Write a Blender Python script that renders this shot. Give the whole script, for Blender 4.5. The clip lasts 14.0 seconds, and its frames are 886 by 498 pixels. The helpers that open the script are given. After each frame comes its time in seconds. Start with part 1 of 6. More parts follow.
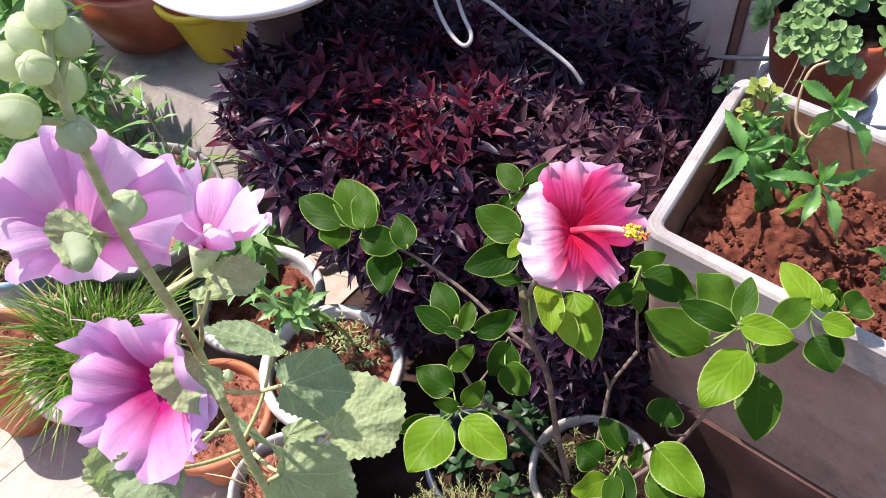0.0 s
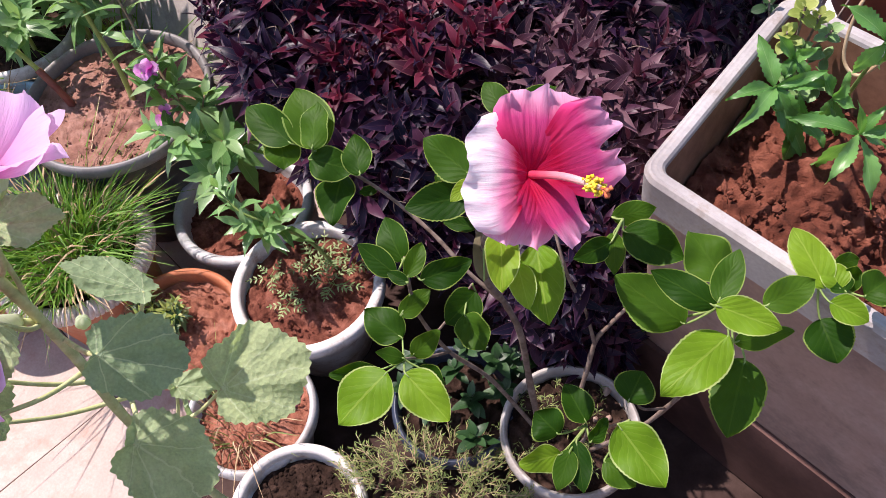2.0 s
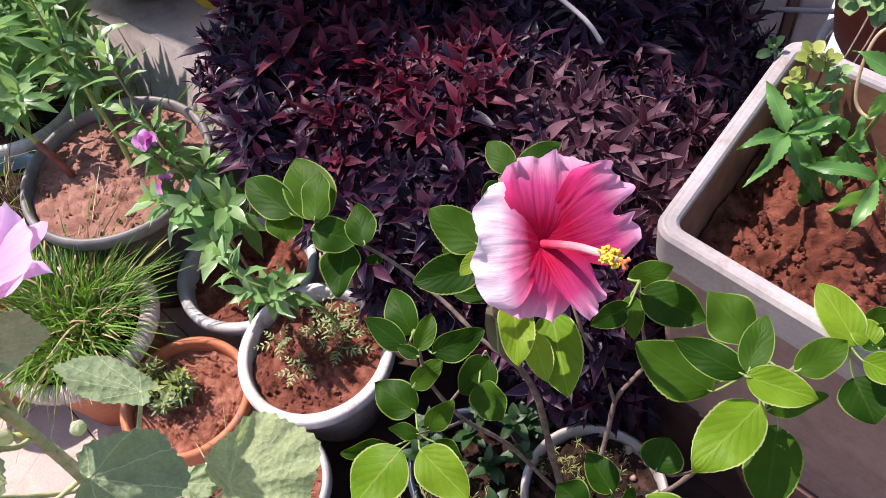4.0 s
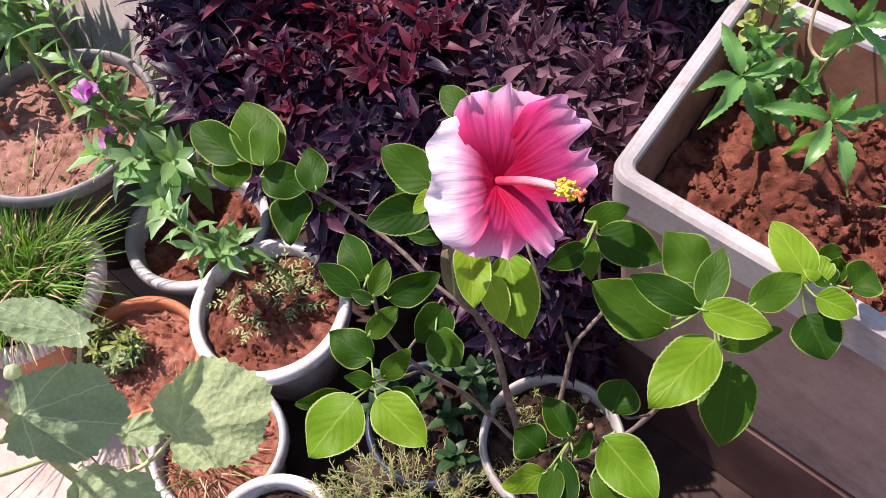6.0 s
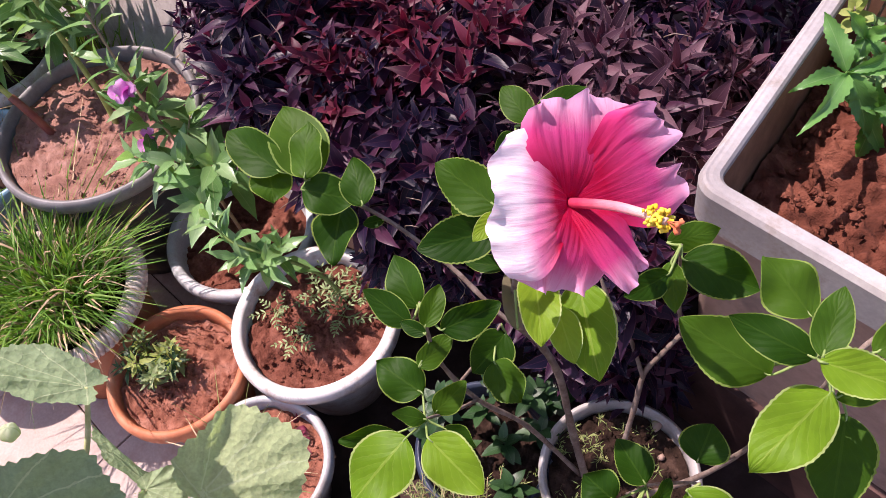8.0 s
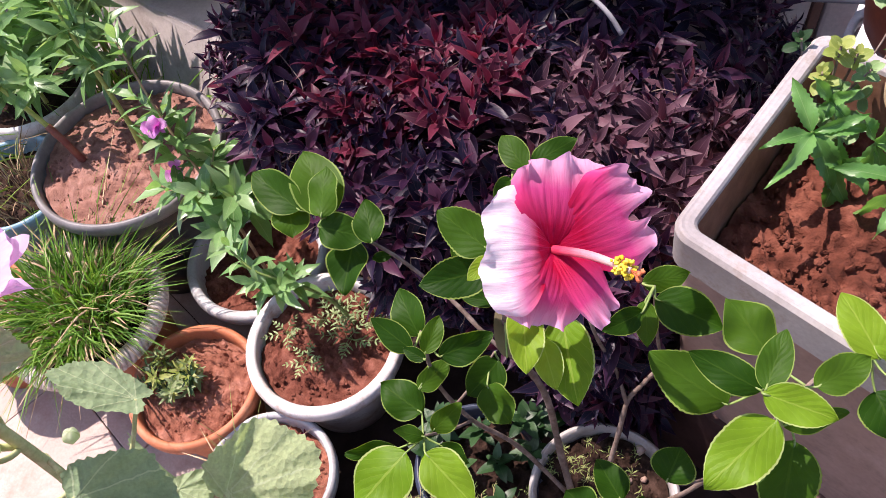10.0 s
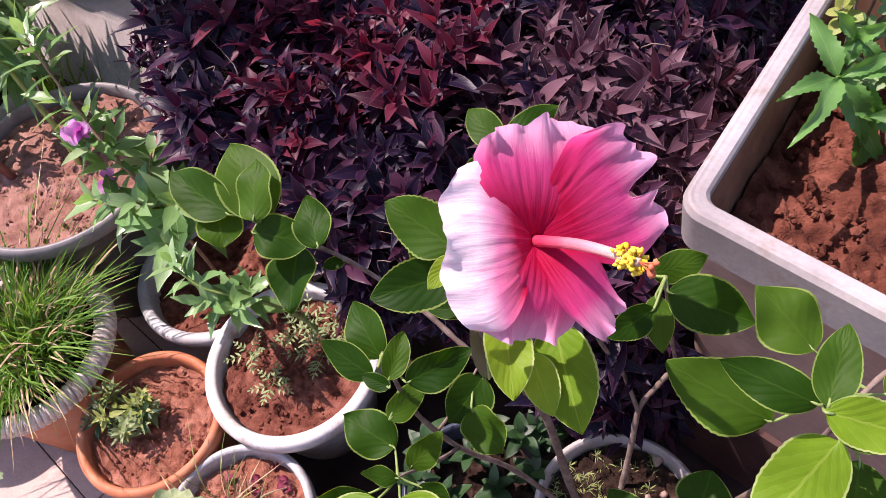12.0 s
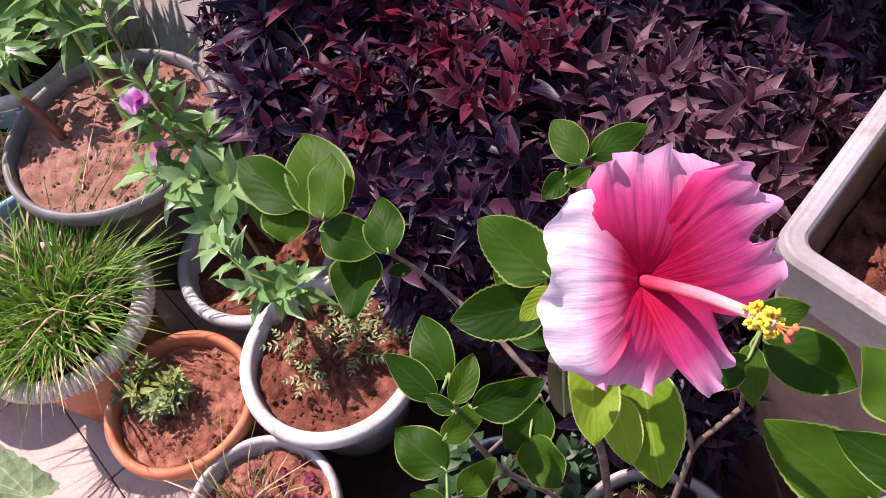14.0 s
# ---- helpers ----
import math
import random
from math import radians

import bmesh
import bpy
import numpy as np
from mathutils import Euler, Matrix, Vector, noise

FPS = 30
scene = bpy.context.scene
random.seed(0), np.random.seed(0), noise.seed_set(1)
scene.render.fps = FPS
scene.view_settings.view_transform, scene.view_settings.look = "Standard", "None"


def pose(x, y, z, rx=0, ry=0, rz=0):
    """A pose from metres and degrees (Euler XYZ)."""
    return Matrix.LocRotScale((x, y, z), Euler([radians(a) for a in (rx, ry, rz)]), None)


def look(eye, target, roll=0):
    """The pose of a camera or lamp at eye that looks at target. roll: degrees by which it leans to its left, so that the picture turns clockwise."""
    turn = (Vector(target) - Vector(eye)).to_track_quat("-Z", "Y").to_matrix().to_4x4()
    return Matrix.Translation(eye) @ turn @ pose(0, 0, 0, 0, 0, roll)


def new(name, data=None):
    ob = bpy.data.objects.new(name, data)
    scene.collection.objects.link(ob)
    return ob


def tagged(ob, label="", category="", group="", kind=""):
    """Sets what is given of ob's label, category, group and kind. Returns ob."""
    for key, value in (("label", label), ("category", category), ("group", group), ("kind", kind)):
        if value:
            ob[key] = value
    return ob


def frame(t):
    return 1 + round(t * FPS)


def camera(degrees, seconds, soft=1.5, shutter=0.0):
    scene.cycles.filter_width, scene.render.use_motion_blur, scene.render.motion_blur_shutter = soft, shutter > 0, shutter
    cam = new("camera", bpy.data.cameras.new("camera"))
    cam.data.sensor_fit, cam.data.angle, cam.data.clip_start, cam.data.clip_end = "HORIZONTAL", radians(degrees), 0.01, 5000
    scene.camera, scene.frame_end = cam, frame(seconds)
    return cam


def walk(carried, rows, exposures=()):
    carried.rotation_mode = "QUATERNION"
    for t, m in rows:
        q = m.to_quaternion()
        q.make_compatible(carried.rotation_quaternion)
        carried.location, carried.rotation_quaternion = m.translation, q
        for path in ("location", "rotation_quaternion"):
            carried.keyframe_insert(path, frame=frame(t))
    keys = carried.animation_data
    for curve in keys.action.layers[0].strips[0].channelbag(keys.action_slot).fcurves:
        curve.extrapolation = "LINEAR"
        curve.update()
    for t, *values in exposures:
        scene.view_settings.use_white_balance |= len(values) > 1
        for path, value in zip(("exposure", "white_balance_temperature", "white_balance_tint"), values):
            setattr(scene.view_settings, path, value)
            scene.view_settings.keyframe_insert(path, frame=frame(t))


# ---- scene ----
cam = camera(58.8, 14.0, soft=0.65)
PATH = [
    (0, (0.035, 0.007, 1.718), (-0.091, 1.262, 0.166), -5.9),
    (0.5, (0.072, 0.105, 1.658), (-0.135, 1.173, -0.02), -6.3),
    (1, (0.109, 0.159, 1.607), (-0.139, 1.188, -0.09), -7.7),
    (1.5, (0.132, 0.139, 1.623), (-0.13, 1.202, -0.051), -8.4),
    (2, (0.159, 0.142, 1.612), (-0.106, 1.188, -0.071), -8.3),
    (2.5, (0.174, 0.182, 1.6), (-0.147, 1.242, -0.065), -9.9),
    (2.7, (0.156, 0.206, 1.601), (-0.216, 1.257, -0.059), -13.1),
    (4.8, (0.15, 0.186, 1.608), (-0.08, 1.345, -0.006), -8.8),
    (5, (0.161, 0.189, 1.619), (-0.056, 1.344, 0.0), -8.5),
    (5.5, (0.161, 0.159, 1.621), (-0.016, 1.34, 0.017), -6.8),
    (6, (0.153, 0.179, 1.57), (-0.029, 1.246, -0.111), -7.8),
    (6.5, (0.125, 0.205, 1.549), (-0.014, 1.225, -0.166), -4.5),
    (7, (0.115, 0.23, 1.551), (-0.024, 1.265, -0.155), -4.9),
    (7.5, (0.116, 0.26, 1.535), (-0.029, 1.283, -0.177), -5.9),
    (8, (0.131, 0.266, 1.501), (-0.176, 1.302, -0.182), -13.2),
    (8.2, (0.149, 0.261, 1.494), (-0.184, 1.334, -0.16), -13.7),
    (10.3, (0.157, 0.218, 1.603), (-0.172, 1.301, -0.046), -11.8),
    (10.5, (0.159, 0.21, 1.604), (-0.192, 1.299, -0.037), -12.6),
    (11, (0.158, 0.203, 1.581), (-0.161, 1.309, -0.054), -12.3),
    (11.5, (0.133, 0.277, 1.5), (-0.098, 1.291, -0.208), -9.0),
    (12, (0.159, 0.328, 1.447), (-0.154, 1.399, -0.213), -15.8),
    (12.5, (0.174, 0.326, 1.47), (-0.165, 1.418, -0.172), -18.9),
    (13, (0.164, 0.281, 1.526), (-0.191, 1.3, -0.158), -18.4),
    (13.5, (0.157, 0.274, 1.543), (-0.243, 1.317, -0.117), -17.8),
    (14, (0.098, 0.368, 1.43), (-0.268, 1.411, -0.237), -12.7),
]
TINTS = [(0.0, 1.0, 6500, 16), (1.0, 0.80, 6500, 19), (2.7, 0.76, 6500, 21), (5.0, 0.86, 6550, 22), (7.0, 0.92, 6600, 24), (8.2, 0.81, 6600, 29), (10.5, 0.94, 6600, 24), (12.0, 0.85, 6600, 32), (14.0, 0.82, 6600, 32)]
walk(cam, [(t, look(eye, target, roll)) for t, eye, target, roll in PATH], TINTS)

# ---- light ----
SUN_EL, SUN_AZ = 60.0, -62.0          # degrees; azimuth from +y towards +x
world = bpy.data.worlds.new("sky")
scene.world = world
world.use_nodes = True
wn, wl = world.node_tree.nodes, world.node_tree.links
wn.clear()
sky = wn.new("ShaderNodeTexSky")
sky.sky_type, sky.sun_disc = "NISHITA", False
sky.sun_elevation, sky.sun_rotation = radians(SUN_EL), radians(SUN_AZ)
bg = wn.new("ShaderNodeBackground")
bg.inputs["Strength"].default_value = 0.138
wo = wn.new("ShaderNodeOutputWorld")
wl.new(sky.outputs[0], bg.inputs[0])
wl.new(bg.outputs[0], wo.inputs[0])
sun = new("sun", bpy.data.lights.new("sun", "SUN"))
sun.data.energy, sun.data.angle, sun.data.color = 4.6, radians(0.6), (1.0, 0.915, 0.84)
_e, _a = radians(SUN_EL), radians(SUN_AZ)
sun.matrix_world = look((math.sin(_a) * math.cos(_e) * 9, math.cos(_a) * math.cos(_e) * 9, math.sin(_e) * 9), (0, 0, 0))


# ---- materials ----
def base_mat(name, rough=0.6, spec=0.4, metal=0.0):
    m = bpy.data.materials.new(name)
    m.use_nodes = True
    nt = m.node_tree
    nt.nodes.clear()
    out = nt.nodes.new("ShaderNodeOutputMaterial")
    p = nt.nodes.new("ShaderNodeBsdfPrincipled")
    p.inputs["Roughness"].default_value = rough
    p.inputs["Specular IOR Level"].default_value = spec
    p.inputs["Metallic"].default_value = metal
    nt.links.new(p.outputs[0], out.inputs[0])
    return m, nt, p, out


def node(nt, kind, **inputs):
    n = nt.nodes.new(kind)
    for k, v in inputs.items():
        n.inputs[k.replace("_", " ")].default_value = v
    return n


def ramp(nt, src, stops):
    r = nt.nodes.new("ShaderNodeValToRGB")
    el = r.color_ramp.elements
    while len(el) < len(stops):
        el.new(0.5)
    for e, (pos, col) in zip(el, stops):
        e.position, e.color = pos, (*col, 1)
    nt.links.new(src, r.inputs[0])
    return r.outputs[0]


def mixc(nt, fac, a, b, how="MIX"):
    m = nt.nodes.new("ShaderNodeMix")
    m.data_type, m.blend_type = "RGBA", how
    for sock, v in ((m.inputs[0], fac), (m.inputs[6], a), (m.inputs[7], b)):
        if hasattr(v, "links"):
            nt.links.new(v, sock)
        elif isinstance(v, (int, float)):
            sock.default_value = v
        else:
            sock.default_value = (*v, 1)
    return m.outputs[2]


def math_node(nt, op, a, b=0.0):
    m = nt.nodes.new("ShaderNodeMath")
    m.operation = op
    for sock, v in ((m.inputs[0], a), (m.inputs[1], b)):
        if hasattr(v, "links"):
            nt.links.new(v, sock)
        else:
            sock.default_value = v
    return m.outputs[0]


def coords(nt):
    return nt.nodes.new("ShaderNodeTexCoord").outputs["Object"]


def noise_tex(nt, scale, detail=4.0, rough=0.6, co=None):
    n = node(nt, "ShaderNodeTexNoise", Scale=scale, Detail=detail, Roughness=rough)
    nt.links.new(co if co else coords(nt), n.inputs["Vector"])
    return n.outputs[0]


def bump(nt, p, height, strength=0.3, dist=0.002):
    b = node(nt, "ShaderNodeBump", Strength=strength, Distance=dist)
    nt.links.new(height, b.inputs["Height"])
    nt.links.new(b.outputs[0], p.inputs["Normal"])
    return b.outputs[0]


def rough_surface(name, dark, mid, light, scale=8.0, grain=180.0, rough=0.75, bumpy=0.25, dist=0.002, spec=0.3, stain=None, stain_scale=3.0):
    """A mottled surface: broad stains, fine grain and relief."""
    m, nt, p, out = base_mat(name, rough, spec)
    a = noise_tex(nt, scale, 6)
    g = noise_tex(nt, grain, 3)
    col = ramp(nt, a, [(0.32, dark), (0.5, mid), (0.68, light)])
    col = mixc(nt, 0.25, col, ramp(nt, g, [(0.3, (0.45, 0.45, 0.45)), (0.7, (1, 1, 1))]), "MULTIPLY")
    if stain:
        s = ramp(nt, noise_tex(nt, stain_scale, 8, 0.7), [(0.5, (0, 0, 0)), (0.72, (1, 1, 1))])
        col = mixc(nt, s, col, stain)
    nt.links.new(col, p.inputs["Base Color"])
    bump(nt, p, mixc(nt, 0.5, a, g), bumpy, dist)
    return m


def leaf_mat(name, dark, mid, light, glow, trans=0.35, rough=0.45, vein=(0.3, 0.4, 0.1), vein_amt=0.35, island=True, spec=0.4, edge=None, nveins=7.0, relief=0.45):
    """A leaf: midrib and side veins from the leaf's own UV, light let through its blade."""
    m, nt, p, out = base_mat(name, rough, spec)
    if island:
        rnd = nt.nodes.new("ShaderNodeNewGeometry").outputs["Random Per Island"]
    else:
        rnd = nt.nodes.new("ShaderNodeObjectInfo").outputs["Random"]
    col = ramp(nt, rnd, [(0.0, dark), (0.5, mid), (1.0, light)])
    blotch = noise_tex(nt, 55, 4)
    col = mixc(nt, 0.3, col, ramp(nt, blotch, [(0.3, (0.55, 0.55, 0.55)), (0.7, (1.15, 1.15, 1.15))]), "MULTIPLY")
    uv = nt.nodes.new("ShaderNodeUVMap").outputs[0]
    sep = nt.nodes.new("ShaderNodeSeparateXYZ")
    nt.links.new(uv, sep.inputs[0])
    across = math_node(nt, "ABSOLUTE", math_node(nt, "SUBTRACT", sep.outputs[0], 0.5))
    rib = math_node(nt, "LESS_THAN", across, 0.022)
    bent = math_node(nt, "MULTIPLY", math_node(nt, "POWER", across, 0.75), nveins * 0.8)
    run = math_node(nt, "SUBTRACT", math_node(nt, "MULTIPLY", sep.outputs[1], nveins), bent)
    run = math_node(nt, "ADD", run, math_node(nt, "MULTIPLY", blotch, 0.9))
    saw = math_node(nt, "ABSOLUTE", math_node(nt, "SUBTRACT", math_node(nt, "FRACT", run), 0.5))
    side = math_node(nt, "LESS_THAN", saw, 0.04)
    v = math_node(nt, "MULTIPLY", math_node(nt, "MAXIMUM", rib, math_node(nt, "MULTIPLY", side, 0.4)), vein_amt)
    col = mixc(nt, v, col, vein)
    if edge:
        far = math_node(nt, "GREATER_THAN", across, 0.465)
        col = mixc(nt, math_node(nt, "MULTIPLY", far, 0.7), col, edge)
    nt.links.new(col, p.inputs["Base Color"])
    nrm = bump(nt, p, math_node(nt, "ADD", math_node(nt, "MULTIPLY", saw, relief), math_node(nt, "MULTIPLY", blotch, 1.2)), 0.35, 0.0012)
    t = nt.nodes.new("ShaderNodeBsdfTranslucent")
    nt.links.new(mixc(nt, 1.0, col, glow, "MULTIPLY"), t.inputs[0])
    nt.links.new(nrm, t.inputs["Normal"])
    add = nt.nodes.new("ShaderNodeMixShader")
    add.inputs[0].default_value = trans
    nt.links.new(p.outputs[0], add.inputs[1])
    nt.links.new(t.outputs[0], add.inputs[2])
    nt.links.new(add.outputs[0], out.inputs[0])
    return m


def petal_mat(name, throat, mid, rim, vein, stops=(0.0, 0.22, 0.5, 0.95), trans=0.4, vein_scale=26.0, vein_amt=0.42, side=None):
    """A petal coloured from throat to rim, with fine radiating veins."""
    m, nt, p, out = base_mat(name, 0.6, 0.25)
    uv = nt.nodes.new("ShaderNodeUVMap").outputs[0]
    sep = nt.nodes.new("ShaderNodeSeparateXYZ")
    nt.links.new(uv, sep.inputs[0])
    wob = noise_tex(nt, 30, 3)
    along = math_node(nt, "ADD", sep.outputs[1], math_node(nt, "MULTIPLY", math_node(nt, "SUBTRACT", wob, 0.5), 0.22))
    col = ramp(nt, along, [(stops[0], throat), (stops[1], throat), (stops[2], mid), (stops[3], rim)])
    comb = nt.nodes.new("ShaderNodeCombineXYZ")
    nt.links.new(math_node(nt, "MULTIPLY", sep.outputs[0], vein_scale), comb.inputs[0])
    nt.links.new(math_node(nt, "MULTIPLY", sep.outputs[1], 2.2), comb.inputs[1])
    line = noise_tex(nt, 1.0, 5, 0.6, comb.outputs[0])
    streak = nt.nodes.new("ShaderNodeMapRange")
    nt.links.new(line, streak.inputs[0])
    streak.inputs[1].default_value, streak.inputs[2].default_value = 0.52, 0.68
    thin = math_node(nt, "MULTIPLY", streak.outputs[0], vein_amt)
    col = mixc(nt, thin, col, vein)
    nt.links.new(col, p.inputs["Base Color"])
    nrm = bump(nt, p, math_node(nt, "ADD", line, wob), 0.5, 0.0016)
    t = nt.nodes.new("ShaderNodeBsdfTranslucent")
    nt.links.new(col, t.inputs[0])
    nt.links.new(nrm, t.inputs["Normal"])
    mx = nt.nodes.new("ShaderNodeMixShader")
    mx.inputs[0].default_value = trans
    nt.links.new(p.outputs[0], mx.inputs[1])
    nt.links.new(t.outputs[0], mx.inputs[2])
    nt.links.new(mx.outputs[0], out.inputs[0])
    return m


def downy_mat(name, dark, mid, light, vein):
    """A soft hairy leaf with veins that fan out from its stalk and a puckered blade."""
    m, nt, p, out = base_mat(name, 0.85, 0.15)
    col = ramp(nt, nt.nodes.new("ShaderNodeObjectInfo").outputs["Random"], [(0.0, dark), (0.5, mid), (1.0, light)])
    broad, fine = noise_tex(nt, 45, 5), noise_tex(nt, 420, 4)
    cells = node(nt, "ShaderNodeTexVoronoi", Scale=150.0)
    nt.links.new(coords(nt), cells.inputs["Vector"])
    col = mixc(nt, 0.45, col, ramp(nt, broad, [(0.3, (0.62, 0.66, 0.55)), (0.7, (1.15, 1.15, 1.1))]), "MULTIPLY")
    col = mixc(nt, 0.35, col, ramp(nt, fine, [(0.3, (0.6, 0.6, 0.6)), (0.7, (1.2, 1.2, 1.2))]), "MULTIPLY")
    uv = nt.nodes.new("ShaderNodeUVMap").outputs[0]
    sep = nt.nodes.new("ShaderNodeSeparateXYZ")
    nt.links.new(uv, sep.inputs[0])
    fan = math_node(nt, "ADD", math_node(nt, "MULTIPLY", sep.outputs[0], 7.0), math_node(nt, "MULTIPLY", broad, 0.5))
    tri = math_node(nt, "ABSOLUTE", math_node(nt, "SUBTRACT", math_node(nt, "FRACT", fan), 0.5))
    off = math_node(nt, "MULTIPLY", tri, sep.outputs[1])
    v = math_node(nt, "MULTIPLY", math_node(nt, "LESS_THAN", off, 0.018), 0.5)
    col = mixc(nt, v, col, vein)
    nt.links.new(col, p.inputs["Base Color"])
    h = math_node(nt, "ADD", math_node(nt, "MULTIPLY", cells.outputs["Distance"], 0.7), math_node(nt, "ADD", math_node(nt, "MULTIPLY", off, 1.6), math_node(nt, "MULTIPLY", fine, 0.35)))
    nrm = bump(nt, p, h, 0.9, 0.003)
    t = nt.nodes.new("ShaderNodeBsdfTranslucent")
    nt.links.new(mixc(nt, 1.0, col, (1.25, 1.3, 0.75), "MULTIPLY"), t.inputs[0])
    nt.links.new(nrm, t.inputs["Normal"])
    mx = nt.nodes.new("ShaderNodeMixShader")
    mx.inputs[0].default_value = 0.42
    nt.links.new(p.outputs[0], mx.inputs[1])
    nt.links.new(t.outputs[0], mx.inputs[2])
    nt.links.new(mx.outputs[0], out.inputs[0])
    return m


M = {}
# Red soil for the planter, darkened in colour for the plants' shadows.
M["soil_shadowed"] = rough_surface("shadowed_red_soil", (0.062, 0.020, 0.013), (0.135, 0.043, 0.027), (0.235, 0.085, 0.055), 26, 300, 0.95, 1.0, 0.006, 0.12)
M["soil"] = rough_surface("red_soil", (0.085, 0.026, 0.017), (0.175, 0.060, 0.040), (0.29, 0.115, 0.080), 34, 300, 0.95, 1.0, 0.008, 0.1)
M["soil_pale"] = rough_surface("pale_red_soil", (0.17, 0.080, 0.060), (0.285, 0.145, 0.11), (0.37, 0.21, 0.168), 26, 260, 0.95, 1.0, 0.006, 0.1)
M["soil_red"] = rough_surface("crusted_pale_red_soil", (0.17, 0.060, 0.038), (0.30, 0.118, 0.076), (0.41, 0.19, 0.135), 30, 280, 0.95, 1.0, 0.008, 0.1)
# Dark soil, its colour deepened for the leaf shade over the hibiscus pot.
M["soil_dark"] = rough_surface("dark_shaded_soil", (0.012, 0.007, 0.005), (0.032, 0.018, 0.013), (0.075, 0.044, 0.033), 30, 260, 0.95, 1.0, 0.006, 0.1)
M["pot_white"] = rough_surface("white_plastic", (0.46, 0.44, 0.42), (0.61, 0.59, 0.57), (0.70, 0.69, 0.67), 9, 200, 0.5, 0.2, 0.001, 0.4, (0.30, 0.21, 0.155), 24)
M["pot_grey"] = rough_surface("grey_white_plastic", (0.40, 0.40, 0.40), (0.52, 0.52, 0.52), (0.62, 0.62, 0.61), 9, 200, 0.5, 0.12, 0.001, 0.4, (0.25, 0.19, 0.15), 12)
M["terracotta"] = rough_surface("terracotta", (0.38, 0.12, 0.055), (0.50, 0.17, 0.08), (0.58, 0.24, 0.13), 7, 180, 0.65, 0.2, 0.001, 0.3, (0.45, 0.27, 0.18), 9)
M["red_plastic"] = rough_surface("red_brown_plastic", (0.30, 0.07, 0.035), (0.40, 0.105, 0.055), (0.47, 0.16, 0.09), 7, 160, 0.35, 0.1, 0.001, 0.5, (0.25, 0.06, 0.04), 9)
M["pot_old"] = rough_surface("weathered_grey_plastic", (0.28, 0.25, 0.235), (0.40, 0.37, 0.345), (0.50, 0.47, 0.445), 11, 200, 0.55, 0.2, 0.001, 0.35, (0.18, 0.14, 0.11), 12)
M["pot_black"] = rough_surface("dark_grey_plastic", (0.035, 0.037, 0.04), (0.06, 0.062, 0.066), (0.10, 0.10, 0.10), 10, 200, 0.45, 0.15, 0.001, 0.4, (0.2, 0.14, 0.1), 12)
M["pot_rim_grey"] = rough_surface("worn_grey_rim", (0.13, 0.12, 0.115), (0.20, 0.19, 0.185), (0.30, 0.28, 0.27), 12, 200, 0.5, 0.15, 0.001, 0.4)
M["pot_blue"] = rough_surface("blue_plastic", (0.10, 0.22, 0.30), (0.17, 0.33, 0.43), (0.30, 0.45, 0.52), 10, 200, 0.45, 0.12, 0.001, 0.4, (0.3, 0.25, 0.2), 12)
M["pot_navy"] = rough_surface("dark_blue_plastic", (0.02, 0.025, 0.04), (0.035, 0.045, 0.075), (0.06, 0.075, 0.11), 10, 200, 0.4, 0.12, 0.001, 0.4)
M["rope"] = rough_surface("whitewashed_rope", (0.52, 0.43, 0.37), (0.68, 0.59, 0.53), (0.78, 0.70, 0.64), 40, 300, 0.8, 0.4, 0.002, 0.2)
M["planter"] = rough_surface("white_planter_paint", (0.28, 0.255, 0.25), (0.39, 0.365, 0.36), (0.48, 0.46, 0.455), 9, 170, 0.6, 0.3, 0.0015, 0.3, (0.20, 0.145, 0.11), 18)
M["planter_side"] = rough_surface("pinkish_planter_side", (0.30, 0.20, 0.165), (0.39, 0.265, 0.22), (0.45, 0.33, 0.28), 5, 120, 0.7, 0.25, 0.002, 0.25, (0.16, 0.12, 0.10), 6)
M["planter_in"] = rough_surface("muddy_planter_inside", (0.16, 0.075, 0.046), (0.27, 0.135, 0.085), (0.36, 0.20, 0.135), 8, 150, 0.85, 0.3, 0.002, 0.2)
M["plinth"] = rough_surface("grey_cement", (0.22, 0.19, 0.18), (0.31, 0.275, 0.26), (0.40, 0.365, 0.35), 6, 150, 0.9, 0.4, 0.002, 0.2, (0.12, 0.09, 0.08), 5)
M["slab"] = rough_surface("streaked_cement", (0.42, 0.37, 0.345), (0.52, 0.47, 0.44), (0.60, 0.55, 0.52), 4, 120, 0.85, 0.35, 0.002, 0.2, (0.26, 0.22, 0.20), 9)
M["wall"] = rough_surface("pinkish_plaster", (0.62, 0.47, 0.455), (0.72, 0.56, 0.545), (0.78, 0.63, 0.61), 4, 140, 0.85, 0.3, 0.002, 0.2)
M["pillar"] = rough_surface("cream_plaster", (0.64, 0.52, 0.48), (0.74, 0.63, 0.59), (0.80, 0.70, 0.66), 5, 140, 0.8, 0.25, 0.002, 0.2)
M["pillar_side"] = rough_surface("brown_paint", (0.20, 0.10, 0.07), (0.27, 0.145, 0.11), (0.33, 0.19, 0.15), 6, 140, 0.6, 0.2, 0.001, 0.3)
M["tile"] = rough_surface("pinkish_paving", (0.39, 0.315, 0.27), (0.47, 0.385, 0.335), (0.54, 0.45, 0.395), 5, 160, 0.85, 0.35, 0.002, 0.2, (0.33, 0.21, 0.16), 6)
# Colour of the joints; on the bare floor it also holds the plants' shade.
M["joint_shade"] = rough_surface("earthy_joint_and_shaded_floor", (0.030, 0.018, 0.016), (0.050, 0.031, 0.027), (0.078, 0.050, 0.043), 12, 200, 0.95, 0.4, 0.002, 0.1)
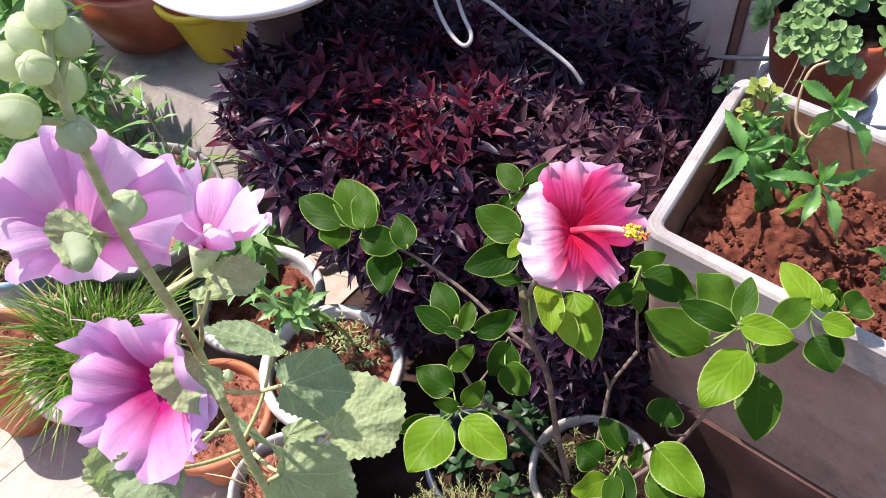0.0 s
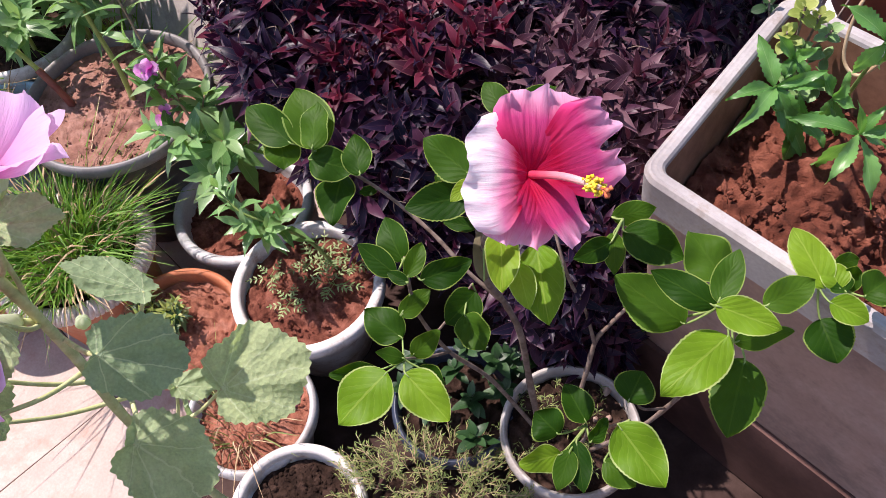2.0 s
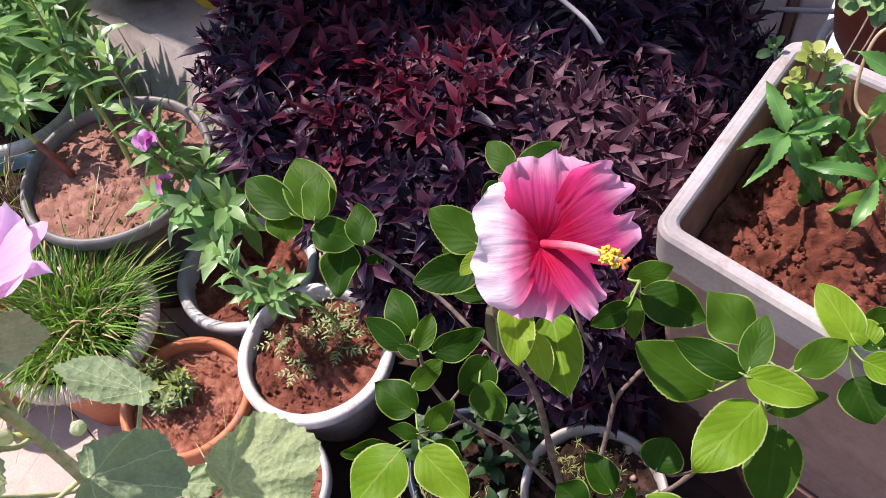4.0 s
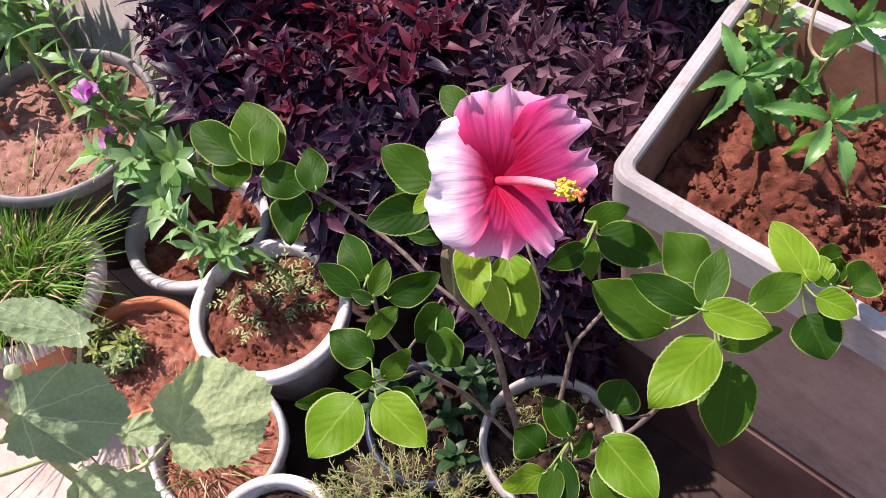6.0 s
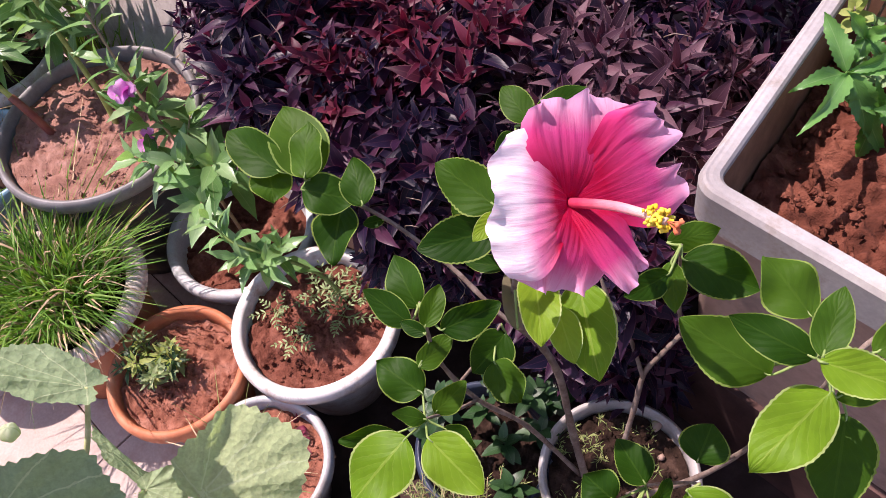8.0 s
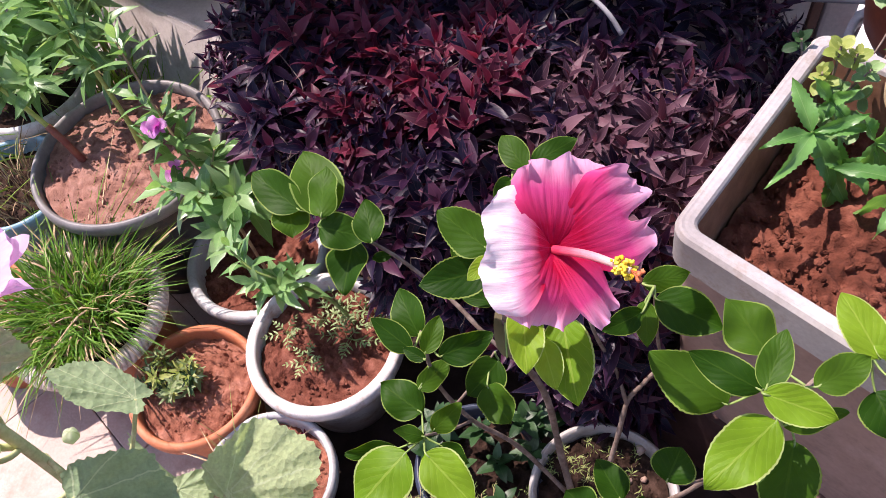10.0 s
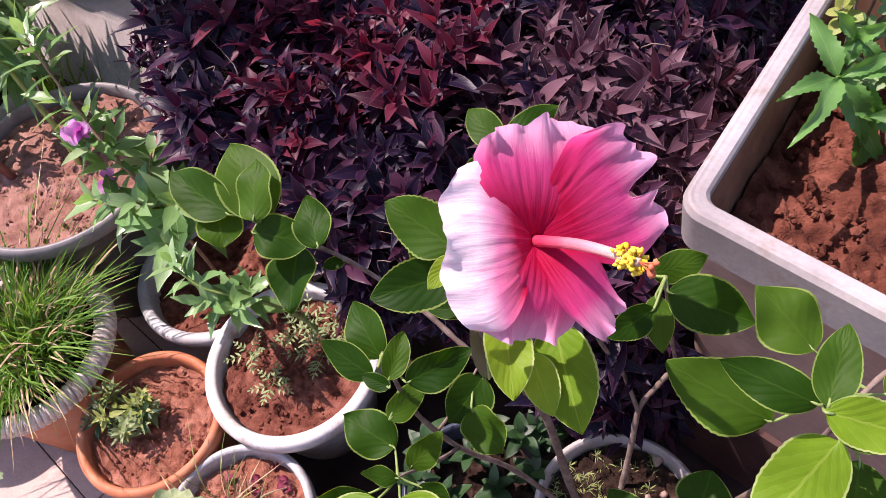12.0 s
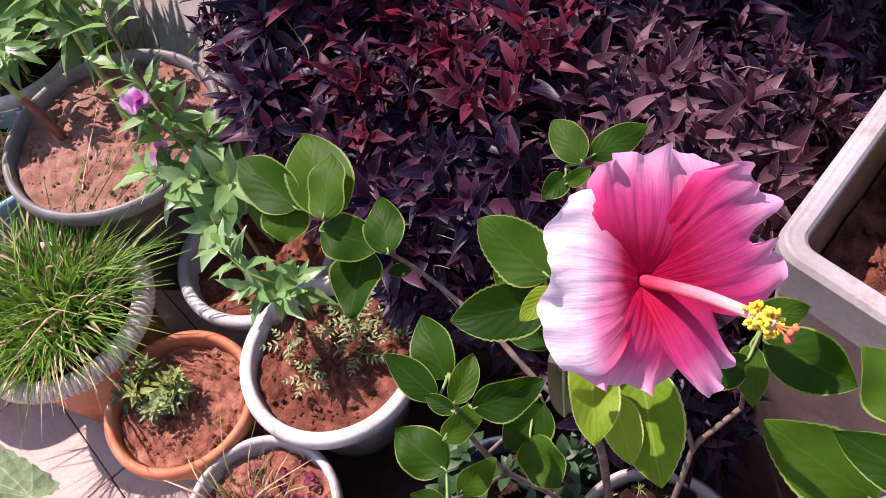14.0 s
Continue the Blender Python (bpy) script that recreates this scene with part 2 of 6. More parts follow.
M["terrace"] = rough_surface("whitewashed_terrace", (0.72, 0.72, 0.71), (0.80, 0.80, 0.79), (0.84, 0.84, 0.83), 3, 120, 0.8, 0.2, 0.001, 0.2)
M["metal"] = rough_surface("grey_painted_metal", (0.32, 0.31, 0.33), (0.42, 0.41, 0.43), (0.50, 0.49, 0.50), 14, 200, 0.5, 0.15, 0.001, 0.4)
M["yellow"] = rough_surface("yellow_plastic", (0.62, 0.44, 0.02), (0.74, 0.55, 0.03), (0.80, 0.62, 0.08), 8, 160, 0.4, 0.1, 0.001, 0.45)
M["basin"] = rough_surface("white_enamel", (0.70, 0.69, 0.66), (0.78, 0.77, 0.75), (0.82, 0.82, 0.80), 8, 160, 0.35, 0.08, 0.001, 0.5)
M["hose"] = rough_surface("pale_plastic_hose", (0.30, 0.28, 0.275), (0.38, 0.355, 0.35), (0.45, 0.425, 0.42), 20, 200, 0.45, 0.1, 0.001, 0.4)
M["dark_foot"] = rough_surface("dark_maroon_cement", (0.045, 0.022, 0.018), (0.075, 0.038, 0.032), (0.12, 0.065, 0.055), 6, 150, 0.8, 0.4, 0.002, 0.25)
M["bark"] = rough_surface("grey_brown_bark", (0.13, 0.09, 0.07), (0.21, 0.155, 0.125), (0.30, 0.235, 0.195), 60, 300, 0.85, 0.7, 0.002, 0.2)
M["bark_dark"] = rough_surface("dark_purple_stem", (0.05, 0.025, 0.03), (0.09, 0.045, 0.05), (0.13, 0.075, 0.07), 60, 300, 0.8, 0.5, 0.002, 0.2)
M["stem_green"] = rough_surface("green_stem", (0.13, 0.20, 0.05), (0.21, 0.30, 0.085), (0.30, 0.37, 0.13), 50, 300, 0.55, 0.3, 0.001, 0.3)
M["stem_red"] = rough_surface("red_brown_stem", (0.13, 0.03, 0.025), (0.22, 0.06, 0.04), (0.30, 0.11, 0.06), 30, 300, 0.5, 0.3, 0.001, 0.4)
M["stem_yellow"] = rough_surface("yellow_green_stem", (0.27, 0.32, 0.06), (0.37, 0.42, 0.10), (0.45, 0.48, 0.16), 40, 300, 0.5, 0.3, 0.001, 0.4)
M["stem_pink"] = rough_surface("pinkish_green_stem", (0.22, 0.12, 0.07), (0.34, 0.22, 0.12), (0.42, 0.34, 0.18), 30, 300, 0.5, 0.3, 0.001, 0.4)
M["stem_grey"] = rough_surface("hairy_grey_green_stem", (0.34, 0.38, 0.16), (0.47, 0.50, 0.23), (0.57, 0.59, 0.32), 60, 400, 0.85, 0.6, 0.001, 0.2)
M["pebble"] = rough_surface("pebbles", (0.20, 0.13, 0.10), (0.34, 0.23, 0.18), (0.48, 0.38, 0.32), 20, 200, 0.85, 0.4, 0.002, 0.2)
M["dry"] = rough_surface("dry_straw", (0.30, 0.20, 0.11), (0.44, 0.32, 0.19), (0.58, 0.46, 0.31), 40, 300, 0.85, 0.3, 0.001, 0.2)

M["hib"] = leaf_mat("hibiscus_leaf", (0.012, 0.050, 0.003), (0.025, 0.080, 0.005), (0.053, 0.128, 0.009), (2.4, 2.0, 0.35), 0.42, 0.52, (0.11, 0.21, 0.03), 0.14, False, 0.14, (0.27, 0.38, 0.10), 6.0, 1.0)
# Yellow-green of young leaves; also a lit copy for leaves in direct sun.
M["hib_young_lit"] = leaf_mat("young_sunlit_hibiscus_leaf", (0.12, 0.25, 0.010), (0.17, 0.31, 0.016), (0.25, 0.39, 0.030), (1.8, 1.7, 0.4), 0.42, 0.50, (0.38, 0.50, 0.10), 0.28, False, 0.18, (0.46, 0.55, 0.22), 6.0, 1.4)
M["withered"] = leaf_mat("withered_bract", (0.12, 0.11, 0.06), (0.16, 0.14, 0.08), (0.20, 0.17, 0.10), (1.3, 1.2, 0.7), 0.3, 0.7, (0.22, 0.18, 0.10), 0.3, False, 0.2)
M["purple"] = leaf_mat("dark_purple_leaf", (0.006, 0.0048, 0.019), (0.014, 0.0064, 0.026), (0.080, 0.024, 0.052), (2.0, 0.6, 0.9), 0.27, 0.40, (0.14, 0.05, 0.072), 0.22, True, 0.24, (0.155, 0.075, 0.105), 5.0, 0.3)
M["purple_big"] = leaf_mat("dark_purple_leaf_near", (0.006, 0.0048, 0.019), (0.014, 0.0064, 0.026), (0.080, 0.024, 0.052), (2.0, 0.6, 0.9), 0.27, 0.40, (0.14, 0.05, 0.072), 0.22, False, 0.24, (0.155, 0.075, 0.105), 5.0, 0.3)
M["crimson"] = leaf_mat("crimson_leaf", (0.034, 0.003, 0.014), (0.090, 0.007, 0.028), (0.18, 0.028, 0.056), (1.7, 0.8, 0.8), 0.38, 0.48, (0.30, 0.10, 0.10), 0.15, True, 0.3, (0.28, 0.11, 0.12), 5.0, 0.15)
# Paler copy of the purple leaf, with direct sunlight put into its colour.
M["rosy_sun"] = leaf_mat("sun_paled_purple_leaf", (0.022, 0.008, 0.018), (0.062, 0.023, 0.040), (0.20, 0.10, 0.125), (1.6, 0.8, 0.9), 0.3, 0.5, (0.24, 0.13, 0.15), 0.3, True, 0.25, (0.28, 0.17, 0.19), 5.0, 0.4)
M["balsam"] = leaf_mat("balsam_leaf", (0.055, 0.16, 0.045), (0.18, 0.36, 0.12), (0.40, 0.57, 0.31), (1.35, 1.35, 0.7), 0.38, 0.30, (0.44, 0.54, 0.32), 0.3, True, 0.55)
M["holly"] = downy_mat("downy_hollyhock_leaf", (0.27, 0.37, 0.22), (0.35, 0.45, 0.26), (0.43, 0.52, 0.29), (0.50, 0.58, 0.38))
M["jagged"] = leaf_mat("jagged_planter_leaf", (0.075, 0.21, 0.045), (0.115, 0.29, 0.065), (0.17, 0.37, 0.10), (1.4, 1.5, 0.7), 0.35, 0.33, (0.30, 0.44, 0.20), 0.3, False, 0.5, None, 9.0)
M["succulent"] = leaf_mat("succulent_leaf", (0.14, 0.26, 0.09), (0.20, 0.34, 0.12), (0.28, 0.42, 0.17), (1.2, 1.3, 0.7), 0.2, 0.5, (0.25, 0.36, 0.16), 0.2, True, 0.4, (0.34, 0.42, 0.24))
M["succulent_lime"] = leaf_mat("lime_succulent_leaf", (0.22, 0.30, 0.06), (0.31, 0.37, 0.09), (0.42, 0.46, 0.15), (1.2, 1.2, 0.6), 0.3, 0.5, (0.4, 0.45, 0.2), 0.2, True, 0.3)
M["rosette"] = leaf_mat("dark_green_rosette_leaf", (0.014, 0.042, 0.014), (0.024, 0.066, 0.020), (0.038, 0.092, 0.030), (1.2, 1.3, 0.7), 0.15, 0.42, (0.07, 0.13, 0.05), 0.3, True, 0.35)
M["grass"] = leaf_mat("grass_blade", (0.07, 0.19, 0.025), (0.13, 0.30, 0.04), (0.24, 0.40, 0.08), (1.3, 1.3, 0.6), 0.35, 0.5, (0.2, 0.3, 0.08), 0.1, True, 0.35)
M["needle"] = leaf_mat("needle_leaf", (0.13, 0.19, 0.06), (0.22, 0.28, 0.09), (0.36, 0.38, 0.15), (1.2, 1.2, 0.7), 0.3, 0.6, (0.3, 0.32, 0.15), 0.1, True, 0.3)
M["feather"] = leaf_mat("feathery_marigold_leaf", (0.15, 0.23, 0.09), (0.24, 0.33, 0.13), (0.36, 0.43, 0.21), (1.2, 1.3, 0.7), 0.3, 0.5, (0.25, 0.3, 0.14), 0.1, True, 0.35)
# White-edged petal, whitened further so its colour carries the sun on it.
M["petal_sunlit"] = petal_mat("sunlit_white_edged_petal", (0.60, 0.006, 0.060), (0.84, 0.26, 0.46), (0.92, 0.78, 0.86), (0.74, 0.12, 0.34), (0.0, 0.24, 0.46, 0.66), 0.40, 34.0, 0.40)
M["petal_pale"] = petal_mat("pale_mallow_petal_back", (0.72, 0.30, 0.60), (0.82, 0.48, 0.76), (0.88, 0.64, 0.87), (0.70, 0.30, 0.60), (0.0, 0.20, 0.50, 0.92), 0.55, 22.0, 0.22)
M["petal_pink"] = petal_mat("deep_pink_petal", (0.58, 0.005, 0.065), (0.80, 0.085, 0.30), (0.88, 0.50, 0.71), (0.70, 0.04, 0.22), (0.0, 0.24, 0.64, 0.98), 0.55, 30.0, 0.40)
M["petal_mallow"] = petal_mat("mallow_petal", (0.48, 0.010, 0.19), (0.76, 0.33, 0.66), (0.86, 0.58, 0.85), (0.60, 0.12, 0.46), (0.0, 0.28, 0.60, 0.92), 0.55, 22.0, 0.28)
M["petal_bloom"] = petal_mat("small_magenta_petal", (0.55, 0.05, 0.40), (0.70, 0.20, 0.60), (0.80, 0.45, 0.74), (0.5, 0.05, 0.4), (0.0, 0.1, 0.4, 0.9))
M["petal_dry"] = petal_mat("withered_petal", (0.14, 0.012, 0.035), (0.22, 0.035, 0.065), (0.30, 0.10, 0.11), (0.2, 0.02, 0.06), (0.0, 0.1, 0.4, 0.9), 0.2)
M["column"] = petal_mat("pink_to_cream_column", (0.70, 0.05, 0.12), (0.84, 0.36, 0.40), (0.86, 0.66, 0.52), (0.80, 0.30, 0.34), (0.0, 0.15, 0.45, 0.8), 0.25, 8.0, 0.15)
M["anther"] = rough_surface("yellow_anther", (0.70, 0.46, 0.02), (0.80, 0.58, 0.04), (0.84, 0.68, 0.12), 90, 400, 0.7, 0.4, 0.001, 0.2)
M["stigma"] = rough_surface("red_orange_stigma", (0.55, 0.12, 0.05), (0.66, 0.20, 0.09), (0.74, 0.32, 0.18), 90, 400, 0.6, 0.3, 0.001, 0.2)
M["bud"] = leaf_mat("downy_bud", (0.50, 0.57, 0.40), (0.58, 0.64, 0.47), (0.64, 0.69, 0.53), (1.15, 1.2, 0.9), 0.5, 0.9, (0.34, 0.42, 0.22), 0.5, False, 0.1, (0.36, 0.44, 0.24), 3.0, 0.9)


# ---- geometry helpers ----
def mesh_of(name, verts, faces, uvs=None, mats=(), smooth=True):
    me = bpy.data.meshes.new(name)
    me.from_pydata([tuple(map(float, v)) for v in verts], [], [tuple(map(int, f)) for f in faces])
    if uvs is not None:
        layer = me.uv_layers.new(name="UVMap")
        idx = np.empty(len(me.loops), dtype=np.int32)
        me.loops.foreach_get("vertex_index", idx)
        layer.data.foreach_set("uv", np.asarray(uvs, dtype=np.float32)[idx].ravel())
    for m in mats:
        me.materials.append(m)
    if smooth:
        me.polygons.foreach_set("use_smooth", [True] * len(me.polygons))
    me.update()
    return me


def thing(name, at, label, category, group="", kind=""):
    e = new(name)
    e.location = at
    e.empty_display_size = 0.02
    return tagged(e, label, category, group, kind)


def stands(ob):
    """The world pose of an object that has not been drawn yet."""
    m = ob.matrix_parent_inverse @ ob.matrix_basis if ob.parent else ob.matrix_basis.copy()
    return stands(ob.parent) @ m if ob.parent else m


def under(ob, parent):
    """Hang ob under parent, both built in world coordinates."""
    ob.parent = parent
    ob.matrix_parent_inverse = stands(parent).inverted()
    return ob


def part(name, me, parent, label="", kind=""):
    o = new(name, me)
    under(o, parent)
    return tagged(o, label, kind=kind)


class Soup:
    """Collects many small surfaces into one mesh."""

    def __init__(self):
        self.v, self.f, self.uv, self.n = [], [], [], 0

    def add(self, v, f, uv=None):
        v = np.asarray(v, dtype=float)
        self.v.append(v)
        self.f.extend([tuple(i + self.n for i in q) for q in f])
        self.uv.append(np.asarray(uv, dtype=float) if uv is not None else np.zeros((len(v), 2)))
        self.n += len(v)

    def mesh(self, name, *mats, smooth=True):
        return mesh_of(name, np.concatenate(self.v), self.f, np.concatenate(self.uv), mats, smooth)


def unit(v):
    v = np.asarray(v, dtype=float)
    return v / max(np.linalg.norm(v), 1e-9)


def blade(length, width, along=6, across=2, profile="oval", fold=0.15, curl=0.15, wave=0.0, teeth=0.0, seed=0):
    """A leaf blade from the origin along +y, its face to +z; uv x across (0..1), y along."""
    rg = np.random.default_rng(seed)
    s = np.linspace(0, 1, along + 1)
    if profile == "oval":
        w = np.sin(np.pi * s ** 0.72) ** 0.75
    elif profile == "lance":
        w = np.sin(np.pi * s ** 0.8) ** 1.15
    elif profile == "heart":
        w = np.where(s < 0.28, 0.72 + 1.0 * s, np.cos((s - 0.28) / 0.72 * np.pi / 2) ** 0.62)
    elif profile == "ovate":
        w = np.where(s < 0.38, np.sin(np.pi / 2 * np.clip(s / 0.38, 0, 1) ** 0.62), np.cos(np.pi / 2 * np.clip((s - 0.38) / 0.62, 0, 1) ** 1.2) ** 0.84)
    elif profile == "round":
        w = np.sqrt(np.clip(1 - (2 * s - 1) ** 2, 0, 1))
    else:
        w = (1 - s) ** 0.6 * 0.9 + 0.1
    w = np.clip(w, 0.02, None)
    v, uv = [], []
    ph = rg.uniform(0, 6.3)
    for i, t in enumerate(s):
        tooth = 1 + teeth * (1 if i % 2 else -1) * (0 < i < along) * (rg.uniform(0.2, 1.3) * min(1.0, 2 * t) if profile == "ovate" else 1)
        for j in range(across * 2 + 1):
            a = j / across - 1
            x = a * width / 2 * w[i] * (tooth if abs(a) > 0.99 else 1)
            z = fold * abs(x) - curl * length * t * t + wave * width * abs(a) * math.sin(ph + t * 9 + (2.1 if a > 0 else 0))
            v.append((x, length * t * (1 - 0.12 * curl * t) + (teeth * 0.05 * length * abs(a)), z))
            uv.append((j / (across * 2), t))
    k = across * 2 + 1
    f = [(i * k + j, i * k + j + 1, (i + 1) * k + j + 1, (i + 1) * k + j) for i in range(along) for j in range(k - 1)]
    return np.array(v), f, np.array(uv)


def lay(v, base, way, up=(0, 0, 1), roll=0.0):
    """Turn a blade so that +y runs along way and its face looks to up."""
    y = unit(way)
    z = np.asarray(up, dtype=float)
    z = z - y * (z @ y)
    if np.linalg.norm(z) < 1e-3:
        z = np.array([0.3, -0.8, 0.5]) - y * (np.array([0.3, -0.8, 0.5]) @ y)
    z = unit(z)
    x = np.cross(y, z)
    if roll:
        c, s = math.cos(roll), math.sin(roll)
        x, z = x * c + z * s, z * c - x * s
    return v @ np.array([x, y, z]) + np.asarray(base, dtype=float)


def spline(points, n=6):
    """Smooth a row of points (Catmull-Rom)."""
    P = [np.array(p, dtype=float) for p in points]
    P = [2 * P[0] - P[1]] + P + [2 * P[-1] - P[-2]]
    out = []
    for i in range(1, len(P) - 2):
        for k in range(n):
            t = k / n
            out.append(0.5 * (2 * P[i] + (P[i + 1] - P[i - 1]) * t + (2 * P[i - 1] - 5 * P[i] + 4 * P[i + 1] - P[i + 2]) * t * t + (3 * P[i] - P[i - 1] - 3 * P[i + 1] + P[i + 2]) * t ** 3))
    out.append(P[-2])
    return np.array(out)


def tube(points, r0, r1=None, sides=8, n=6, knobs=0.0, seed=0):
    """A tapered tube along smoothed points."""
    r1 = r0 if r1 is None else r1
    rg = np.random.default_rng(seed)
    c = spline(points, n) if n > 1 else np.array(points, dtype=float)
    d = np.gradient(c, axis=0)
    side = np.cross(unit(d[0]), (0.31, 0.17, 0.93))
    v, f, uv = [], [], []
    for i, (p, t) in enumerate(zip(c, d)):
        t = unit(t)
        side = unit(side - t * (side @ t))
        other = np.cross(t, side)
        r = (r0 + (r1 - r0) * i / (len(c) - 1)) * (1 + knobs * rg.uniform(-1, 1))
        for k in range(sides):
            a = 2 * math.pi * k / sides
            v.append(p + r * (math.cos(a) * side + math.sin(a) * other))
            uv.append((k / sides, i / (len(c) - 1)))
    for i in range(len(c) - 1):
        for k in range(sides):
            f.append((i * sides + k, i * sides + (k + 1) % sides, (i + 1) * sides + (k + 1) % sides, (i + 1) * sides + k))
    f.append(tuple(range(sides))[::-1])
    f.append(tuple((len(c) - 1) * sides + k for k in range(sides)))
    return np.array(v), f, np.array(uv)


def lathe(profile, centre, segs=64, wob=0.0):
    """Turn a profile of (radius, height) round a vertical axis at centre."""
    v, f, uv = [], [], []
    n = len(profile)
    for k in range(segs):
        a = 2 * math.pi * k / segs
        q = 1 + wob * math.sin(3 * a + 1.1)
        for i, (r, z) in enumerate(profile):
            v.append((centre[0] + r * q * math.cos(a), centre[1] + r * q * math.sin(a), centre[2] + z))
            uv.append((k / segs, i / n))
    for k in range(segs):
        k2 = (k + 1) % segs
        for i in range(n - 1):
            f.append((k * n + i, k2 * n + i, k2 * n + i + 1, k * n + i + 1))
    return np.array(v), f, np.array(uv)


def box(lo, hi, cut=0.004):
    """A box with chamfered edges, as vertices and faces."""
    bm = bmesh.new()
    bmesh.ops.create_cube(bm, size=1)
    for q in bm.verts:
        q.co = [(a + b) / 2 + c * (b - a) for a, b, c in zip(lo, hi, q.co)]
    if cut:
        bmesh.ops.bevel(bm, geom=list(bm.edges), offset=cut, segments=2, affect="EDGES", profile=0.6)
    bm.verts.index_update()
    v = np.array([q.co[:] for q in bm.verts])
    f = [[q.index for q in p.verts] for p in bm.faces]
    bm.free()
    return v, f


def oriented(v, origin, ax, ay):
    """Put local x and y along ax and ay (plan), z upright."""
    ax, ay = np.array([*ax, 0.0]), np.array([*ay, 0.0])
    return np.asarray(origin, dtype=float) + v[:, :1] * ax + v[:, 1:2] * ay + v[:, 2:3] * np.array([0, 0, 1.0])


def lump(p, amp, scale):
    return amp * noise.noise(Vector((p[0] * scale, p[1] * scale, p[2] * scale if len(p) > 2 else 0.0)))


def soil_disc(centre, r, amp=0.006, mound=0.0, seed=0):
    """Loose soil in a round pot."""
    v, f = [(centre[0], centre[1], centre[2] + mound)], []
    rings, segs = 34, 96
    for i in range(1, rings + 1):
        for k in range(segs):
            a = 2 * math.pi * k / segs
            q = r * i / rings
            x, y = centre[0] + q * math.cos(a), centre[1] + q * math.sin(a)
            z = centre[2] + mound * (1 - (i / rings) ** 2) + lump((x + seed, y, 0), amp, 22) + amp * 1.1 * (0.4 - abs(noise.noise(Vector((x * 42 + seed, y * 42, 3))))) + lump((x, y + seed, 3), amp * 0.9, 75) + lump((x, y + seed, 5), amp * 0.6, 160)
            v.append((x, y, z))
    for k in range(segs):
        f.append((0, 1 + k, 1 + (k + 1) % segs))
    for i in range(rings - 1):
        for k in range(segs):
            a, b = 1 + i * segs, 1 + (i + 1) * segs
            f.append((a + k, b + k, b + (k + 1) % segs, a + (k + 1) % segs))
    return np.array(v), f


def clod(size, rg):
    """A small irregular lump."""
    bm = bmesh.new()
    bmesh.ops.create_icosphere(bm, subdivisions=1, radius=size)
    v = np.array([q.co[:] for q in bm.verts])
    bm.verts.index_update()
    f = [[q.index for q in p.verts] for p in bm.faces]
    bm.free()
    v *= rg.uniform(0.65, 1.25, (len(v), 1))
    v *= rg.uniform(0.7, 1.3, 3)
    return v, f


def scatter_clods(n, where, sizes, seed):
    """Clods spread at places given by where(rg)."""
    rg = np.random.default_rng(seed)
    s = Soup()
    for _ in range(n):
        v, f = clod(rg.uniform(*sizes), rg)
        s.add(v + where(rg), f)
    return s


def in_disc(c, r):
    def pick(rg):
        a, q = rg.uniform(0, 6.283), r * math.sqrt(rg.uniform(0, 1))
        return np.array([c[0] + q * math.cos(a), c[1] + q * math.sin(a), c[2] + 0.002])
    return pick


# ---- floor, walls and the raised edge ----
floor = tagged(new("floor", mesh_of("floor", *box((-6.0, -5.0, -0.12), (6.0, 7.0, -0.006), 0.0), mats=(M["joint_shade"],), smooth=False)), "earthy joints between worn pinkish paving tiles, and dark bare floor with shade put into its colour", "floor", kind="structure")

# Tall wall, nearly all out of view, added to shade the bush's back.
v, f = box((-1.74, 2.13, -0.005), (-0.30, 2.28, 3.90), 0.01)
wall_back = tagged(new("wall_back", mesh_of("wall_back", v, f, mats=(M["wall"],), smooth=False)), "tall pinkish plastered wall behind the bush, added to shade its back", "wall", kind="structure")
v, f = box((-0.302, 1.80, -0.005), (0.563, 1.92, 1.05), 0.01)
tagged(new("wall_back_low", mesh_of("wall_back_low", v, f, mats=(M["wall"],), smooth=False)), "lower pinkish plastered wall beside the pillar", "wall", kind="structure")
v, f = box((0.565, 1.62, -0.005), (0.625, 1.92, 2.20), 0.008)
pillar = thing("pillar", (0.6, 1.75, 0), "cream pillar with a brown painted side", "pillar", kind="structure")
part("pillar_face", mesh_of("pillar_face", v, f, mats=(M["pillar"],), smooth=False), pillar)
v, f = box((0.627, 1.615, -0.004), (0.648, 1.90, 2.20), 0.006)
part("pillar_edge", mesh_of("pillar_edge", v, f, mats=(M["pillar_side"],), smooth=False), pillar, "brown painted edge")
v, f = box((0.650, 1.61, -0.003), (0.715, 1.93, 2.20), 0.008)
part("pillar_return", mesh_of("pillar_return", v, f, mats=(M["pillar"],), smooth=False), pillar)
v, f = box((0.73, 1.55, -0.004), (4.5, 5.5, 0.03), 0.006)
terrace = tagged(new("terrace_beyond", mesh_of("terrace_beyond", v, f, mats=(M["terrace"],), smooth=False)), "whitewashed sunlit terrace beyond the railing", "terrace", kind="structure")
# plain walls that close the place, out of sight
for nm, lo, hi in (("wall_low", (-3.4, 2.13, 0), (-1.745, 2.28, 0.85)), ("wall_left", (-3.55, -4.0, 0), (-3.4, 2.28, 0.85)), ("wall_near", (-3.4, -4.0, 0), (4.5, -3.85, 2.6))):
    v, f = box(lo, hi, 0.01)
    tagged(new(nm, mesh_of(nm, v, f, mats=(M["wall"],), smooth=False)), "plain pinkish plastered wall", "wall", kind="structure")

railing = thing("railing", (0.9, 1.6, 0), "grey painted metal railing beside the pillar", "railing")
